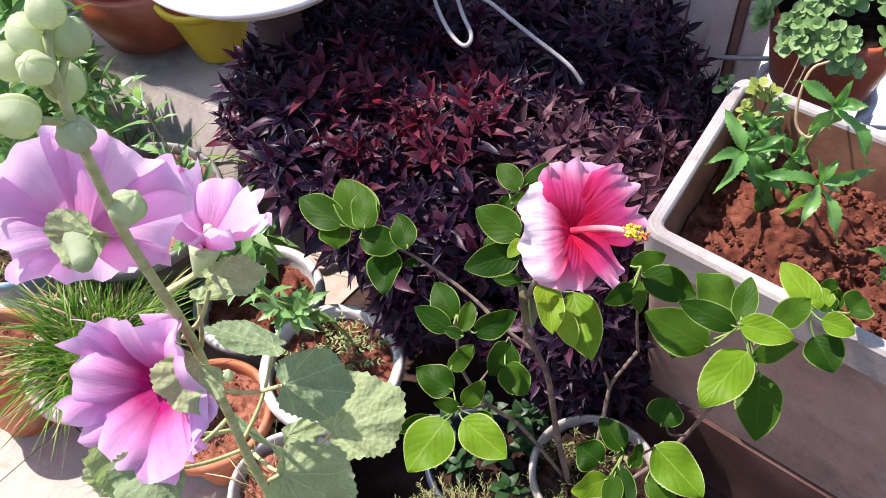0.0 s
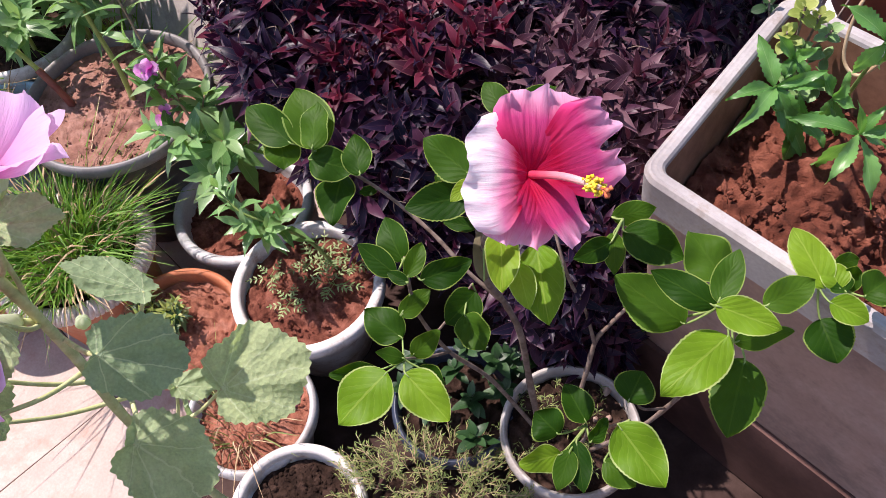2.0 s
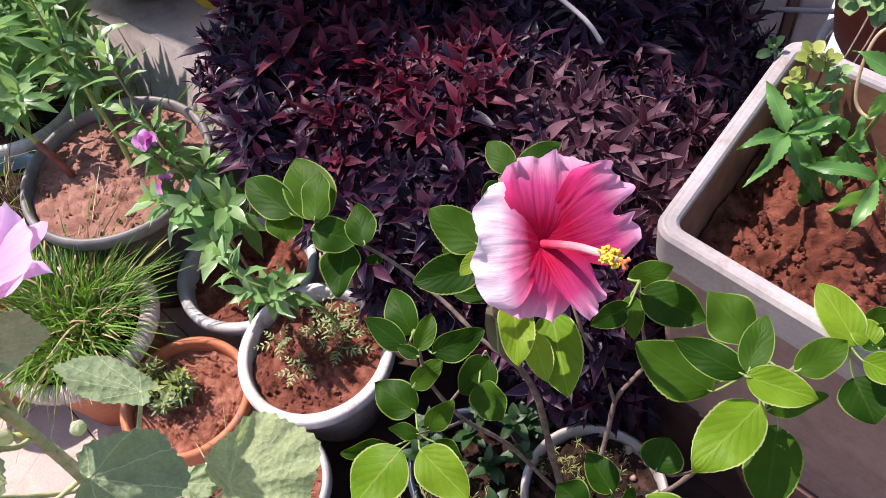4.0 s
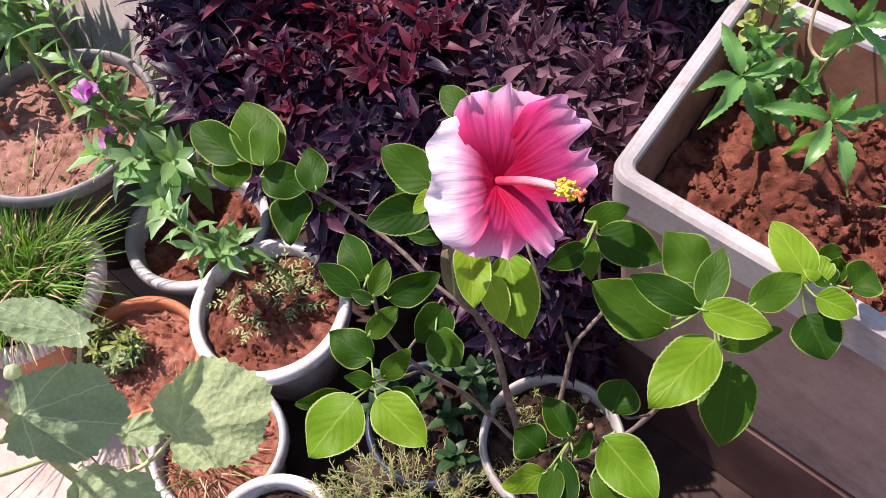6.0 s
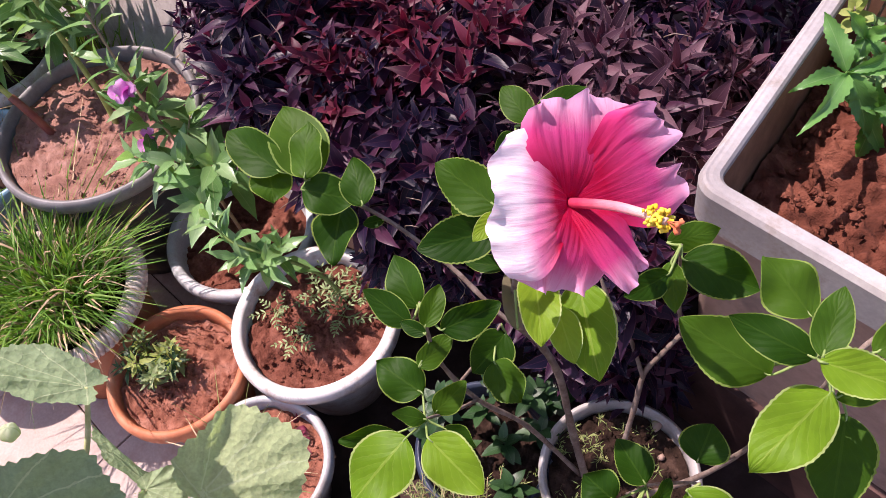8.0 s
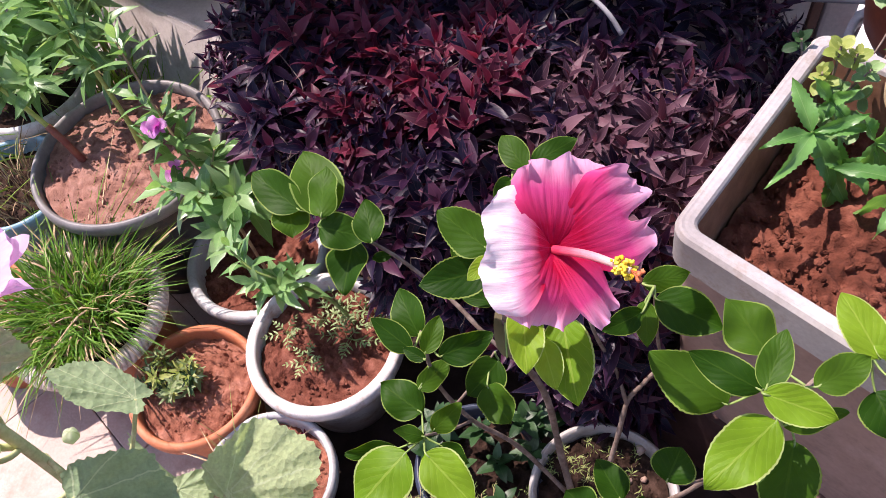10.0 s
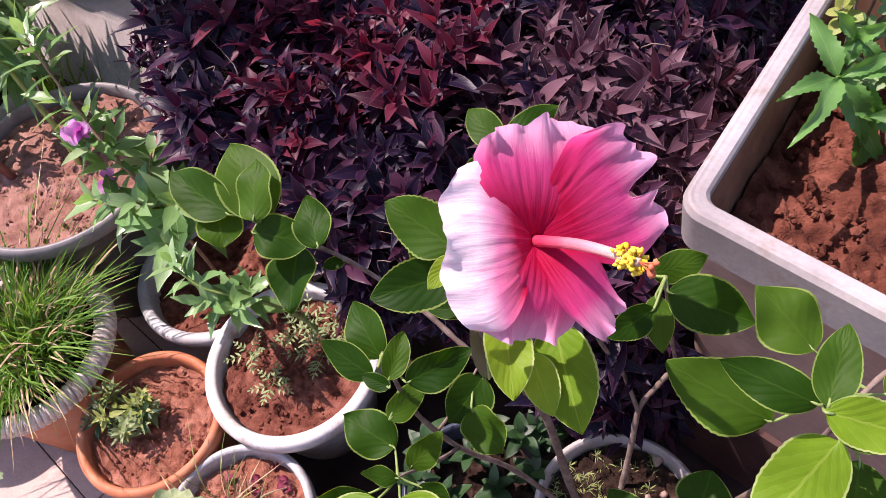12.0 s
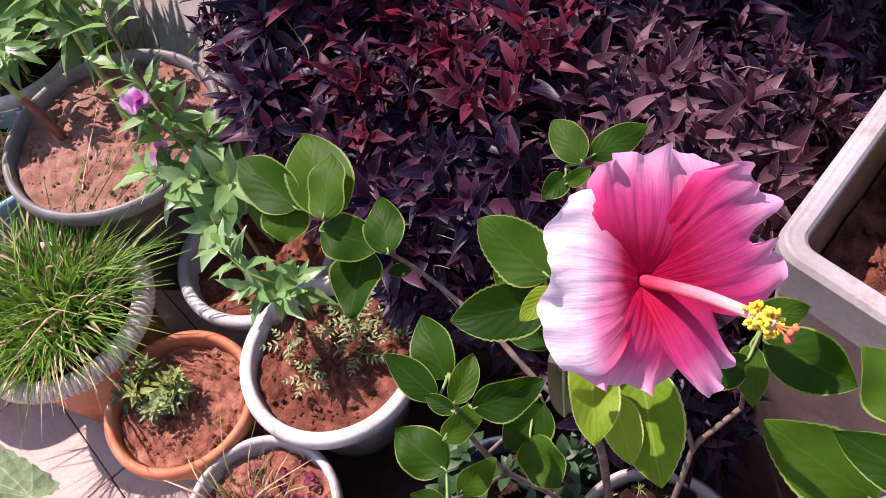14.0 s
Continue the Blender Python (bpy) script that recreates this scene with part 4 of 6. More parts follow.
WOOD = (
    ([(0.17, 0.615, 0.24), (0.145, 0.657, 0.36), (0.126, 0.674, 0.52), (0.103, 0.674, 0.62), (0.08, 0.656, 0.72), (0.085, 0.639, 0.84), (0.12, 0.636, 0.95)], 0.0085, 0.0045),
    ([(0.161, 0.626, 0.24), (0.081, 0.64, 0.42), (0.02, 0.638, 0.52), (-0.019, 0.647, 0.62), (-0.021, 0.645, 0.74), (-0.019, 0.643, 0.78)], 0.0058, 0.0028),
    ([(0.099, 0.678, 0.62), (0.05, 0.698, 0.66), (-0.003, 0.734, 0.70), (-0.071, 0.769, 0.74), (-0.126, 0.781, 0.78), (-0.171, 0.803, 0.80)], 0.0052, 0.0026),
    ([(0.222, 0.663, 0.23), (0.237, 0.703, 0.33), (0.247, 0.733, 0.40), (0.266, 0.745, 0.44), (0.292, 0.761, 0.48)], 0.0068, 0.004),
    ([(0.246, 0.728, 0.40), (0.224, 0.762, 0.46), (0.199, 0.77, 0.52), (0.182, 0.763, 0.60), (0.14, 0.84, 0.68), (0.066, 0.93, 0.725)], 0.0048, 0.0024),
    ([(0.25, 0.60, 0.23), (0.311, 0.59, 0.38), (0.343, 0.586, 0.50), (0.371, 0.582, 0.66), (0.38, 0.58, 0.78), (0.344, 0.566, 0.87)], 0.0062, 0.003),
    ([(0.38, 0.58, 0.78), (0.425, 0.617, 0.79), (0.488, 0.645, 0.785)], 0.004, 0.0025),
    ([(0.292, 0.761, 0.48), (0.27, 0.74, 0.62), (0.246, 0.70, 0.81)], 0.004, 0.0025),
    ([(0.02, 0.638, 0.52), (0.0, 0.60, 0.58), (-0.024, 0.563, 0.65)], 0.004, 0.0022),
    ([(0.0, 0.645, 0.56), (0.03, 0.66, 0.61), (0.057, 0.68, 0.66)], 0.0028, 0.0018),
    ([(0.23, 0.60, 0.24), (0.235, 0.56, 0.42), (0.225, 0.52, 0.58)], 0.0045, 0.0025),
    ([(0.235, 0.57, 0.40), (0.265, 0.535, 0.55), (0.275, 0.51, 0.64)], 0.0035, 0.002),
    ([(0.343, 0.586, 0.50), (0.30, 0.55, 0.58), (0.281, 0.538, 0.64)], 0.003, 0.002),
    ([(0.08, 0.656, 0.72), (0.07, 0.67, 0.82), (0.062, 0.69, 0.92)], 0.003, 0.002),
)
lines = []
for pts, r0, r1 in WOOD:
    twig(hib, pts, r0 * 0.70, r1 * 0.80, M["bark"], knobs=0.14, seed=int(r0 * 1e6) % 97)
    lines.append(spline(pts, 8))
lines = np.concatenate(lines)
# petioles, each from the nearest wood to its leaf
for rows in HIB.values():
    for base, tip, width in rows:
        b, t = np.array(base), np.array(tip)
        gap = np.linalg.norm(lines - b + np.array([0, 0, -0.02]), axis=1)
        root = lines[int(np.argmin(gap))]
        reach = float(np.linalg.norm(root - b))
        if 0.003 < reach < 0.13:
            bend = (root + b) / 2 + np.array([0, 0, -0.10 * reach])
            part("petiole", mesh_of("petiole", *tube([root, bend, b, b + 0.10 * (t - b)], 0.0017, 0.0010, 6, 4), mats=(M["stem_green"],)), hib)

FC = np.array([0.144, 0.644, 0.964])
FN = unit((0.42, -0.50, 0.75))


def ruffled(tip, width, seed, back=0.12, lift=0.0, ruffle=0.008, notch=0.0, roll=0.0, tilt=0.0):
    """A broad fan-shaped petal from the throat to tip, crinkled along its veins and frilled at the rim."""
    rgp = np.random.default_rng(seed)
    way = np.array(tip) - FC
    way = way - FN * (way @ FN)
    length = float(np.linalg.norm(way))
    y = unit(way)
    x = unit(np.cross(y, FN))
    z = np.cross(x, y)
    rows_, cols = 32, 44
    v, f, uv = [], [], []
    p1, p2, p3 = rgp.uniform(0, 6.28, 3)
    for i in range(rows_ + 1):
        t = i / rows_
        w = width * (0.17 + 0.83 * math.sin(math.pi / 2 * min(1.0, t / 0.80) ** 0.95))
        for j in range(cols + 1):
            a = 2 * j / cols - 1
            crown = 0.66 + 0.34 * (1 - abs(a) ** 3.2) ** 0.5
            scallop = 0.10 * noise.noise(Vector((a * 2.6 + p3, p1, 0))) + 0.032 * noise.noise(Vector((a * 5 + p1, p3, 0))) + 0.012 * noise.noise(Vector((a * 15, p2, 0)))
            cut = notch * math.exp(-((a - 0.15) / 0.12) ** 2)
            tt = t * (1 + (crown - 1) * t ** 0.6 + (scallop - cut) * t ** 5)
            px = a * w / 2 * (1 - 0.05 * t ** 4 * (1 + noise.noise(Vector((a * 5, p1, p2)))))
            pz = lift * t - 0.024 * (1 - t) ** 4 + 0.035 * length * math.sin(math.pi * min(1, t * 0.85)) - back * length * t ** 2.6
            frill = math.sin(7.5 * a + p1 + 1.5 * t) + 0.6 * math.sin(15 * a + p2) + 1.7 * noise.noise(Vector((a * 3.6 + p2, t * 2.5, p1)))
            pz += ruffle * t ** 4 * frill * (0.25 + 0.75 * max(abs(a) ** 2, t ** 7))
            pz += (0.0012 * noise.noise(Vector((a * 10 + p1, t * 3.2, p2))) + 0.0009 * noise.noise(Vector((a * 31 + p3, t * 2.4, p1)))) * min(1, 2.2 * t)
            pz += roll * a * width * t * t - tilt * length * t
            v.append(FC + y * (length * tt) + x * px + z * pz)
            uv.append((j / cols, tt * 0.55 + t * 0.45))
    k = cols + 1
    for i in range(rows_):
        for j in range(cols):
            f.append((i * k + j, i * k + j + 1, (i + 1) * k + j + 1, (i + 1) * k + j))
    return v, f, uv


cv, cf, cu = tube([FC - FN * 0.055 + np.array([-0.012, 0.006, -0.012]), FC - FN * 0.040, FC - FN * 0.030], 0.006, 0.009, 10, 4)
bloom = part("flower", mesh_of("flower", cv, cf, cu, (M["petal_pink"],)), hib, "large open pink hibiscus flower with white-edged petals")
for tip, width, mat, seed, kw in (
    ((0.150, 0.719, 1.011), 0.106, "petal_pink", 3, dict(back=0.02, lift=-0.008, tilt=0.10)),
    ((0.231, 0.709, 0.960), 0.108, "petal_pink", 4, dict(back=0.0, lift=-0.005, notch=0.34, tilt=0.06, ruffle=0.009)),
    ((0.189, 0.600, 0.910), 0.052, "petal_pink", 5, dict(back=-0.04, lift=0.005, roll=0.3, tilt=0.05, ruffle=0.005)),
    ((0.135, 0.577, 0.926), 0.092, "petal_pink", 6, dict(back=0.10, lift=-0.006, tilt=0.20)),
    ((0.077, 0.621, 0.987), 0.128, "petal_sunlit", 9, dict(back=0.0, lift=0.008, tilt=0.36, ruffle=0.006)),
):
    part("petal", mesh_of("petal", *ruffled(tip, width, seed, **kw), mats=(M[mat],)), bloom)
tip = np.array([0.206, 0.588, 1.018])
col_pts = [FC - FN * 0.030, FC + 0.35 * (tip - FC) + np.array([0, 0, 0.004]), FC + 0.75 * (tip - FC) + np.array([0, 0, 0.003]), tip - 0.05 * (tip - FC)]
part("stamen_column", mesh_of("stamen_column", *tube(col_pts, 0.0046, 0.0030, 10, 6), mats=(M["column"],)), bloom, "pale pink stamen column")
s = Soup()
rg = np.random.default_rng(4)
cs = spline(col_pts, 20)
ax = unit(tip - FC)
for k in range(95):
    p = cs[int(len(cs) * rg.uniform(0.66, 0.97))]
    d = unit(rg.normal(size=3))
    d = unit(d - ax * (d @ ax) + 0.25 * ax)
    q = p + d * rg.uniform(0.0045, 0.0085)
    s.add(*tube([p, q], 0.0004, 0.0003, 4, 1))
    v, f = clod(0.0019, rg)
    s.add(v + q, f)
part("anther_tuft", s.mesh("anther_tuft", M["anther"]), bloom, "yellow anthers", "stuff")
s = Soup()
for k in range(5):
    d = unit(rg.normal(size=3))
    d = unit(d - ax * (d @ ax) + 0.8 * ax)
    q = tip + d * 0.007
    s.add(*tube([tip - ax * 0.004, q], 0.0006, 0.0005, 5, 1))
    v, f = clod(0.0026, rg)
    s.add(v + q, f)
part("stigma", s.mesh("stigma", M["stigma"]), bloom, "red-orange stigma")

# ---- purple bush ----
bush = thing("purple_bush", (-0.05, 1.36, 0), "dense dark purple bush with crimson leaf tips", "bush")
BC, BR = np.array([-0.06, 1.37, 0.30]), np.array([0.60, 0.47, 0.42])


def bush_point(d):
    """Where the bush's skin lies along the direction d, with lumps."""
    d = unit(d)
    k = 1.0 / (np.abs(d / BR) ** 3).sum() ** (1 / 3)
    p = BC + d * k
    lumpy = 0.075 * noise.noise(Vector(p * 4.5)) + 0.03 * noise.noise(Vector(p * 11))
    g = unit(np.sign(d) * np.abs(d / BR) ** 2 / BR)
    p = p + g * lumpy
    if p[0] < -0.25 and p[2] < 0.55:                       # hollowed above the pots on that side
        p[0] += (0.55 - p[2]) * 0.55 * min(1.0, (-0.25 - p[0]) / 0.2)
    left = -0.565 + 0.95 * max(0.0, 0.62 - p[2]) + 0.80 * max(0.0, 1.30 - p[1]) + 0.05 * noise.noise(Vector(p * 9))
    if p[0] < left:
        p[0] = left + 0.02 * noise.noise(Vector(p * 23))
    limit = 0.235 + (p[1] - 0.834) * 0.625 if p[1] > 0.834 else 9
    if p[2] < PZ and p[0] > limit:
        p[0] = limit - 0.01
    return p, g


rg = np.random.default_rng(21)
shapes = [blade(1.0, rg.uniform(0.23, 0.34), 7, 1, "lance", rg.uniform(0.25, 0.6), rg.uniform(0.12, 0.55), 0.05, 0.0, k) for k in range(10)]
near_meshes = [mesh_of("leaf", s_[0], s_[1], s_[2], (M["purple_big"],)) for s_ in shapes]
soups = {"purple": Soup(), "crimson": Soup(), "rosy_sun": Soup()}
# sprays standing up against the wall, and one crimson spray over the cement block
sprays = [((0.30, 1.56, 0.36), (0.345, 1.60, 0.49)), ((0.31, 1.56, 0.36), (0.385, 1.61, 0.585)), ((0.30, 1.55, 0.36), (0.37, 1.60, 0.52)), ((0.20, 1.55, 0.40), (0.235, 1.60, 0.60)), ((0.25, 1.54, 0.40), (0.28, 1.58, 0.57))]
for a_, b_ in sprays:
    part("spray_stem", mesh_of("spray_stem", *tube([a_, b_], 0.0022, 0.0012, 6, 2), mats=(M["bark_dark"],)), bush)
    for q in (0.35, 0.6, 0.8, 0.95):
        for k in range(4):
            v, f, uv = shapes[k]
            w = unit(np.array([math.cos(k * 1.57 + q * 5), math.sin(k * 1.57 + q * 5) * 0.6, 0.35]))
            soups["purple"].add(lay(v * rg.uniform(0.04, 0.06), np.array(a_) + q * (np.array(b_) - np.array(a_)), w, (0, -0.5, 0.8)), f, uv)
for k in range(6):
    v, f, uv = shapes[k]
    soups["crimson"].add(lay(v * 0.085, np.array((-0.60, 1.43, 0.40)) + 0.008 * k, unit((-1.0, 0.35 * math.sin(k * 1.3), 0.15 * math.cos(k * 2.1))), (0, -0.3, 0.9)), f, uv)
n_near = 0
n_shoot = 0
while n_shoot < 2100:
    d = rg.normal(size=3)
    if d[1] > 0.75 or d[2] < -0.75:
        continue
    p, g = bush_point(d)
    if p[2] < 0.06 or p[1] > 1.74:
        continue
    n_shoot += 1
    if n_shoot % 9 == 0:                                  # low lobe beside the planter's end
        d = unit(rg.normal(size=3) * np.array([1, 1, 0.8]) + np.array([0, -0.5, 0]))
        p = np.array([0.21, 0.87, 0.31]) + d * np.array([0.13, 0.12, 0.27])
        off = (p[:2] - np.array(PO[:2])) @ np.array(PB)
        if off > -0.02 and (p[:2] - np.array(PO[:2])) @ np.array(PF) > -0.02:
            p[:2] -= (off + 0.02) * np.array(PB)
        g = d
    elif n_shoot % 14 == 4:                               # low lobe beside the white pot
        d = unit(rg.normal(size=3) * np.array([1, 1, 0.8]) + np.array([-0.2, -0.5, 0.2]))
        p = np.array([-0.13, 0.985, 0.36]) + d * np.array([0.07, 0.08, 0.13])
        g = d
    axis = unit(g * 0.8 + np.array([0, -0.05, 0.55]) + rg.normal(size=3) * 0.28)
    deep = rg.uniform(0, 0.05) if rg.uniform() < 0.6 else 0.0
    p = p - g * deep
    size = rg.uniform(0.042, 0.080) * (1.15 if p[1] < 1.1 else 1.0)
    side = unit(np.cross(axis, rg.normal(size=3)))
    other = np.cross(axis, side)
    red = noise.noise(Vector(p * 5 + np.array([3.1, 0, 0]))) > 0.62 or (((p[0] + 0.14) / 0.22) ** 2 + ((p[1] - 1.20) / 0.20) ** 2 < 1 and rg.uniform() < 0.72)
    # Sunlit patch beside the planter, painted by the paler leaf material.
    rosy_sun = ((p[0] - 0.25) / 0.22) ** 2 + ((p[1] - 1.08) / 0.16) ** 2 < 1 and p[2] > 0.4 and rg.uniform() < 0.8
    near = not rosy_sun and n_near < 296 and p[1] < 1.16 and p[2] > 0.45 and abs(p[0] + 0.02) < 0.42 and not red
    for k in range(rg.integers(7, 11)):
        a = k * 2.4 + rg.uniform(-0.4, 0.4)
        open_ = 0.25 + 0.11 * k + rg.uniform(-0.1, 0.1)
        way = unit(axis * (1.25 - open_) + (side * math.cos(a) + other * math.sin(a)) * open_)
        at = p - axis * 0.0045 * k
        ln = size * rg.uniform(0.75, 1.15) * (0.6 + 0.06 * min(k, 7))
        sh = int(rg.integers(0, 10))
        if near and n_near < 296:
            n_near += 1
            y = way
            z = unit(axis - y * (axis @ y))
            x = np.cross(y, z)
            m = Matrix(((x[0] * ln, y[0] * ln, z[0] * ln, at[0]), (x[1] * ln, y[1] * ln, z[1] * ln, at[1]), (x[2] * ln, y[2] * ln, z[2] * ln, at[2]), (0, 0, 0, 1)))
            o = new("leaf", near_meshes[sh])
            o.matrix_basis = m
            under(o, bush)
        else:
            v, f, uv = shapes[sh]
            soups["rosy_sun" if rosy_sun else "crimson" if red and k < 5 else "purple"].add(lay(v * ln, at, way, axis), f, uv)
for key, s in soups.items():
    part("foliage", s.mesh("foliage", M[key]), bush, {"crimson": "crimson young leaves", "rosy_sun": "purple leaves with sunlight put into their pale pinkish colour", "purple": "dark purple leaves"}[key], "stuff")
s = Soup()
for k in range(260):
    a, q = rg.uniform(0, 6.28), rg.uniform(0, 0.3)
    foot_ = np.array([-0.05 + q * math.cos(a), 1.40 + 0.6 * q * math.sin(a), 0.0])
    p, g = bush_point(np.array([rg.normal() * 1.1, -abs(rg.normal()) * 0.8, rg.uniform(-0.4, 0.9)]))
    p = p - g * rg.uniform(0.0, 0.05)
    s.add(*tube([foot_, (foot_ + p) / 2 + np.array([0, 0, 0.06]), p], 0.0028, 0.0012, 5, 4))
part("stemwork", s.mesh("stemwork", M["bark_dark"]), bush, kind="stuff")
s = Soup()
for k in range(480):
    p, g = bush_point(np.array([rg.uniform(-0.9, 0.8), rg.uniform(-0.9, 0.5), rg.uniform(0.2, 1.0)]) if k > 420 else np.array([-0.62 + rg.normal() * 0.22, -0.62 + rg.normal() * 0.25, rg.uniform(-0.25, 0.55)]))
    p = p - g * rg.uniform(0.0, 0.03)
    w = unit(rg.normal(size=3) + np.array([0, 0, 0.4]))
    s.add(*tube([p, p + w * rg.uniform(0.012, 0.04), p + w * 0.05 + rg.normal(size=3) * 0.012], 0.0011, 0.0006, 4, 2))
part("dry_litter", s.mesh("dry_litter", M["bark"]), bush, "dry grey-brown twigs", "stuff")


# ---- hollyhock close to the camera ----
holly = thing("hollyhock", (-0.25, 0.40, 0.19), "tall downy hollyhock with lilac-pink flowers and round buds", "flower plant")
part("stalk", mesh_of("stalk", *tube([(-0.25, 0.41, 0.18), (-0.245, 0.372, 0.55), (-0.238, 0.364, 0.87), (-0.240, 0.380, 1.02), (-0.236, 0.382, 1.15), (-0.224, 0.362, 1.24), (-0.215, 0.347, 1.32), (-0.203, 0.336, 1.395), (-0.193, 0.327, 1.440), (-0.190, 0.332, 1.475), (-0.188, 0.338, 1.49)], 0.0058, 0.0024, 12, 6, 0.04), mats=(M["stem_grey"],)), holly)


def lobed(parent, base, tip, width, up=EYEWARD, roll=0.0, seed=0, cup=0.10, lobes=5, name="leaf"):
    """A rounded, shallowly lobed and toothed leaf, wavy and a little cupped."""
    rgl = np.random.default_rng(seed)
    base, tip = np.array(base), np.array(tip)
    length = float(np.linalg.norm(tip - base))
    rings, segs = 12, 132
    ph = rgl.uniform(0, 6.28)
    v, f, uv = [(0, 0, 0)], [], [(0.5, 0.0)]
    for i in range(1, rings + 1):
        q = i / rings
        for k in range(segs + 1):
            a = 2 * math.pi * ((k % segs) + 0.5) / segs
            notch = 1 - 0.62 * math.exp(-((a - math.pi) / 0.30) ** 2)
            r = notch * (1 + 0.055 * math.cos(lobes * a) + 0.05 * noise.noise(Vector((math.cos(a) * 2 + ph, math.sin(a) * 2, ph))) - 0.06 * (1 - math.cos(a)) * 0.5)
            if i == rings:
                r *= 1 + 0.028 * abs((k % 4) - 2) - 0.02 + 0.012 * math.sin(7.3 * (k % segs) + ph)
            x = math.sin(a) * r * q * width * 0.55
            y = (math.cos(a) * r * q * 0.62 + 0.40 * q * notch) * length
            z = cup * width * q * q * 0.6 + 0.06 * width * q * math.sin(3 * a + ph) + 0.028 * width * q * q * math.sin(9 * a + 2 * ph) + 0.05 * width * q * noise.noise(Vector((x * 40, y * 40, ph))) - 0.02 * width * math.cos(lobes * a) * q
            v.append((x, y, z))
            uv.append((k / segs, q))
    for k in range(segs):
        f.append((0, 1 + k, 2 + k))
        for i in range(rings - 1):
            a, b = 1 + i * (segs + 1), 1 + (i + 1) * (segs + 1)
            f.append((a + k, b + k, b + k + 1, a + k + 1))
    return part(name, mesh_of(name, lay(np.array(v), base, tip - base, up, roll), f, uv, (M["holly"],)), parent)


# centre, way the tip points, width, length, the side it shows, roll
HOLLY_LEAVES = [
    ((-0.238, 0.332, 1.338), (-0.9, 0.1, -0.3), 0.040, 0.045, EYEWARD, 0.3),
    ((-0.173, 0.382, 1.225), (0.8, 0.3, -0.2), 0.040, 0.052, EYEWARD, 0.7),
    ((-0.225, 0.449, 1.028), (-0.85, 0.1, 0.3), 0.040, 0.088, EYEWARD, -0.85),
    ((-0.124, 0.340, 1.125), (0.75, 0.2, -0.35), 0.062, 0.070, EYEWARD, 0.15),
    ((-0.123, 0.424, 0.897), (0.75, 0.55, -0.15), 0.100, 0.104, (0.05, -0.45, 0.88), 0.0),
    ((-0.150, 0.312, 0.975), (0.8, -0.2, -0.3), 0.092, 0.088, EYEWARD, 0.0),
    ((-0.195, 0.416, 0.874), (0.85, 0.2, -0.1), 0.032, 0.050, EYEWARD, 0.3),
    ((-0.220, 0.329, 1.153), (-0.4, -0.5, -0.4), 0.062, 0.050, EYEWARD, 0.1),
    ((-0.273, 0.278, 1.068), (-0.5, -0.7, -0.3), 0.070, 0.062, EYEWARD, 0.0),
    ((-0.270, 0.450, 0.800), (-0.7, 0.5, 0.1), 0.070, 0.120, EYEWARD, 1.1),
    ((-0.203, 0.395, 1.185), (0.7, 0.5, -0.2), 0.034, 0.044, EYEWARD, 1.0),
    ((-0.340, 0.315, 0.990), (-0.9, 0.0, -0.3), 0.080, 0.070, (0.5, -0.8, 0.3), 0.0),
    ((-0.310, 0.318, 1.035), (-0.4, -0.9, -0.3), 0.090, 0.080, (0.5, -0.8, 0.3), 0.0),
]
for k, (c, d, w, ln, up, roll) in enumerate(HOLLY_LEAVES):
    d = unit(d)
    b = np.array(c) - d * 0.33 * ln
    lobed(holly, b, b + d * 0.82 * ln, w * 0.93, up, roll, 50 + k)
    z = max(0.25, b[2] - 0.10)
    root = np.array([-0.247, 0.388, z]) if z < 1.2 else np.array([-0.236, 0.38, b[2] - 0.03])
    mid = (root + np.array(b)) / 2 + np.array([0, 0, -0.012])
    part("leaf_stalk", mesh_of("leaf_stalk", *tube([root, mid, np.array(b)], 0.0026, 0.0018, 8, 5), mats=(M["stem_grey"],)), holly)


def bud_at(parent, p, r, up=(0, 0, 1), seed=0):
    """A closed bud: a ribbed, downy globe with pointed sepals."""
    v, f, uv = [], [], []
    segs, rings = 30, 12
    for i in range(rings + 1):
        th = math.pi * i / rings
        for k in range(segs):
            a = 2 * math.pi * k / segs
            rib = 1 + 0.045 * math.cos(5 * a) * math.sin(th) - 0.03 * abs(math.sin(2.5 * a)) ** 8
            q = r * rib * (1 + 0.12 * max(0, math.cos(th)) ** 3)
            v.append((q * math.sin(th) * math.cos(a), q * math.sin(th) * math.sin(a), q * math.cos(th)))
            uv.append((k / segs, i / rings))
    for i in range(rings):
        for k in range(segs):
            f.append((i * segs + k, (i + 1) * segs + k, (i + 1) * segs + (k + 1) % segs, i * segs + (k + 1) % segs))
    vv = np.array(v)[:, [0, 2, 1]]
    return part("bud", mesh_of("bud", lay(vv, p, up, (0.3, -0.9, 0.1)), f, uv, (M["bud"],)), parent, "round pale green downy bud")


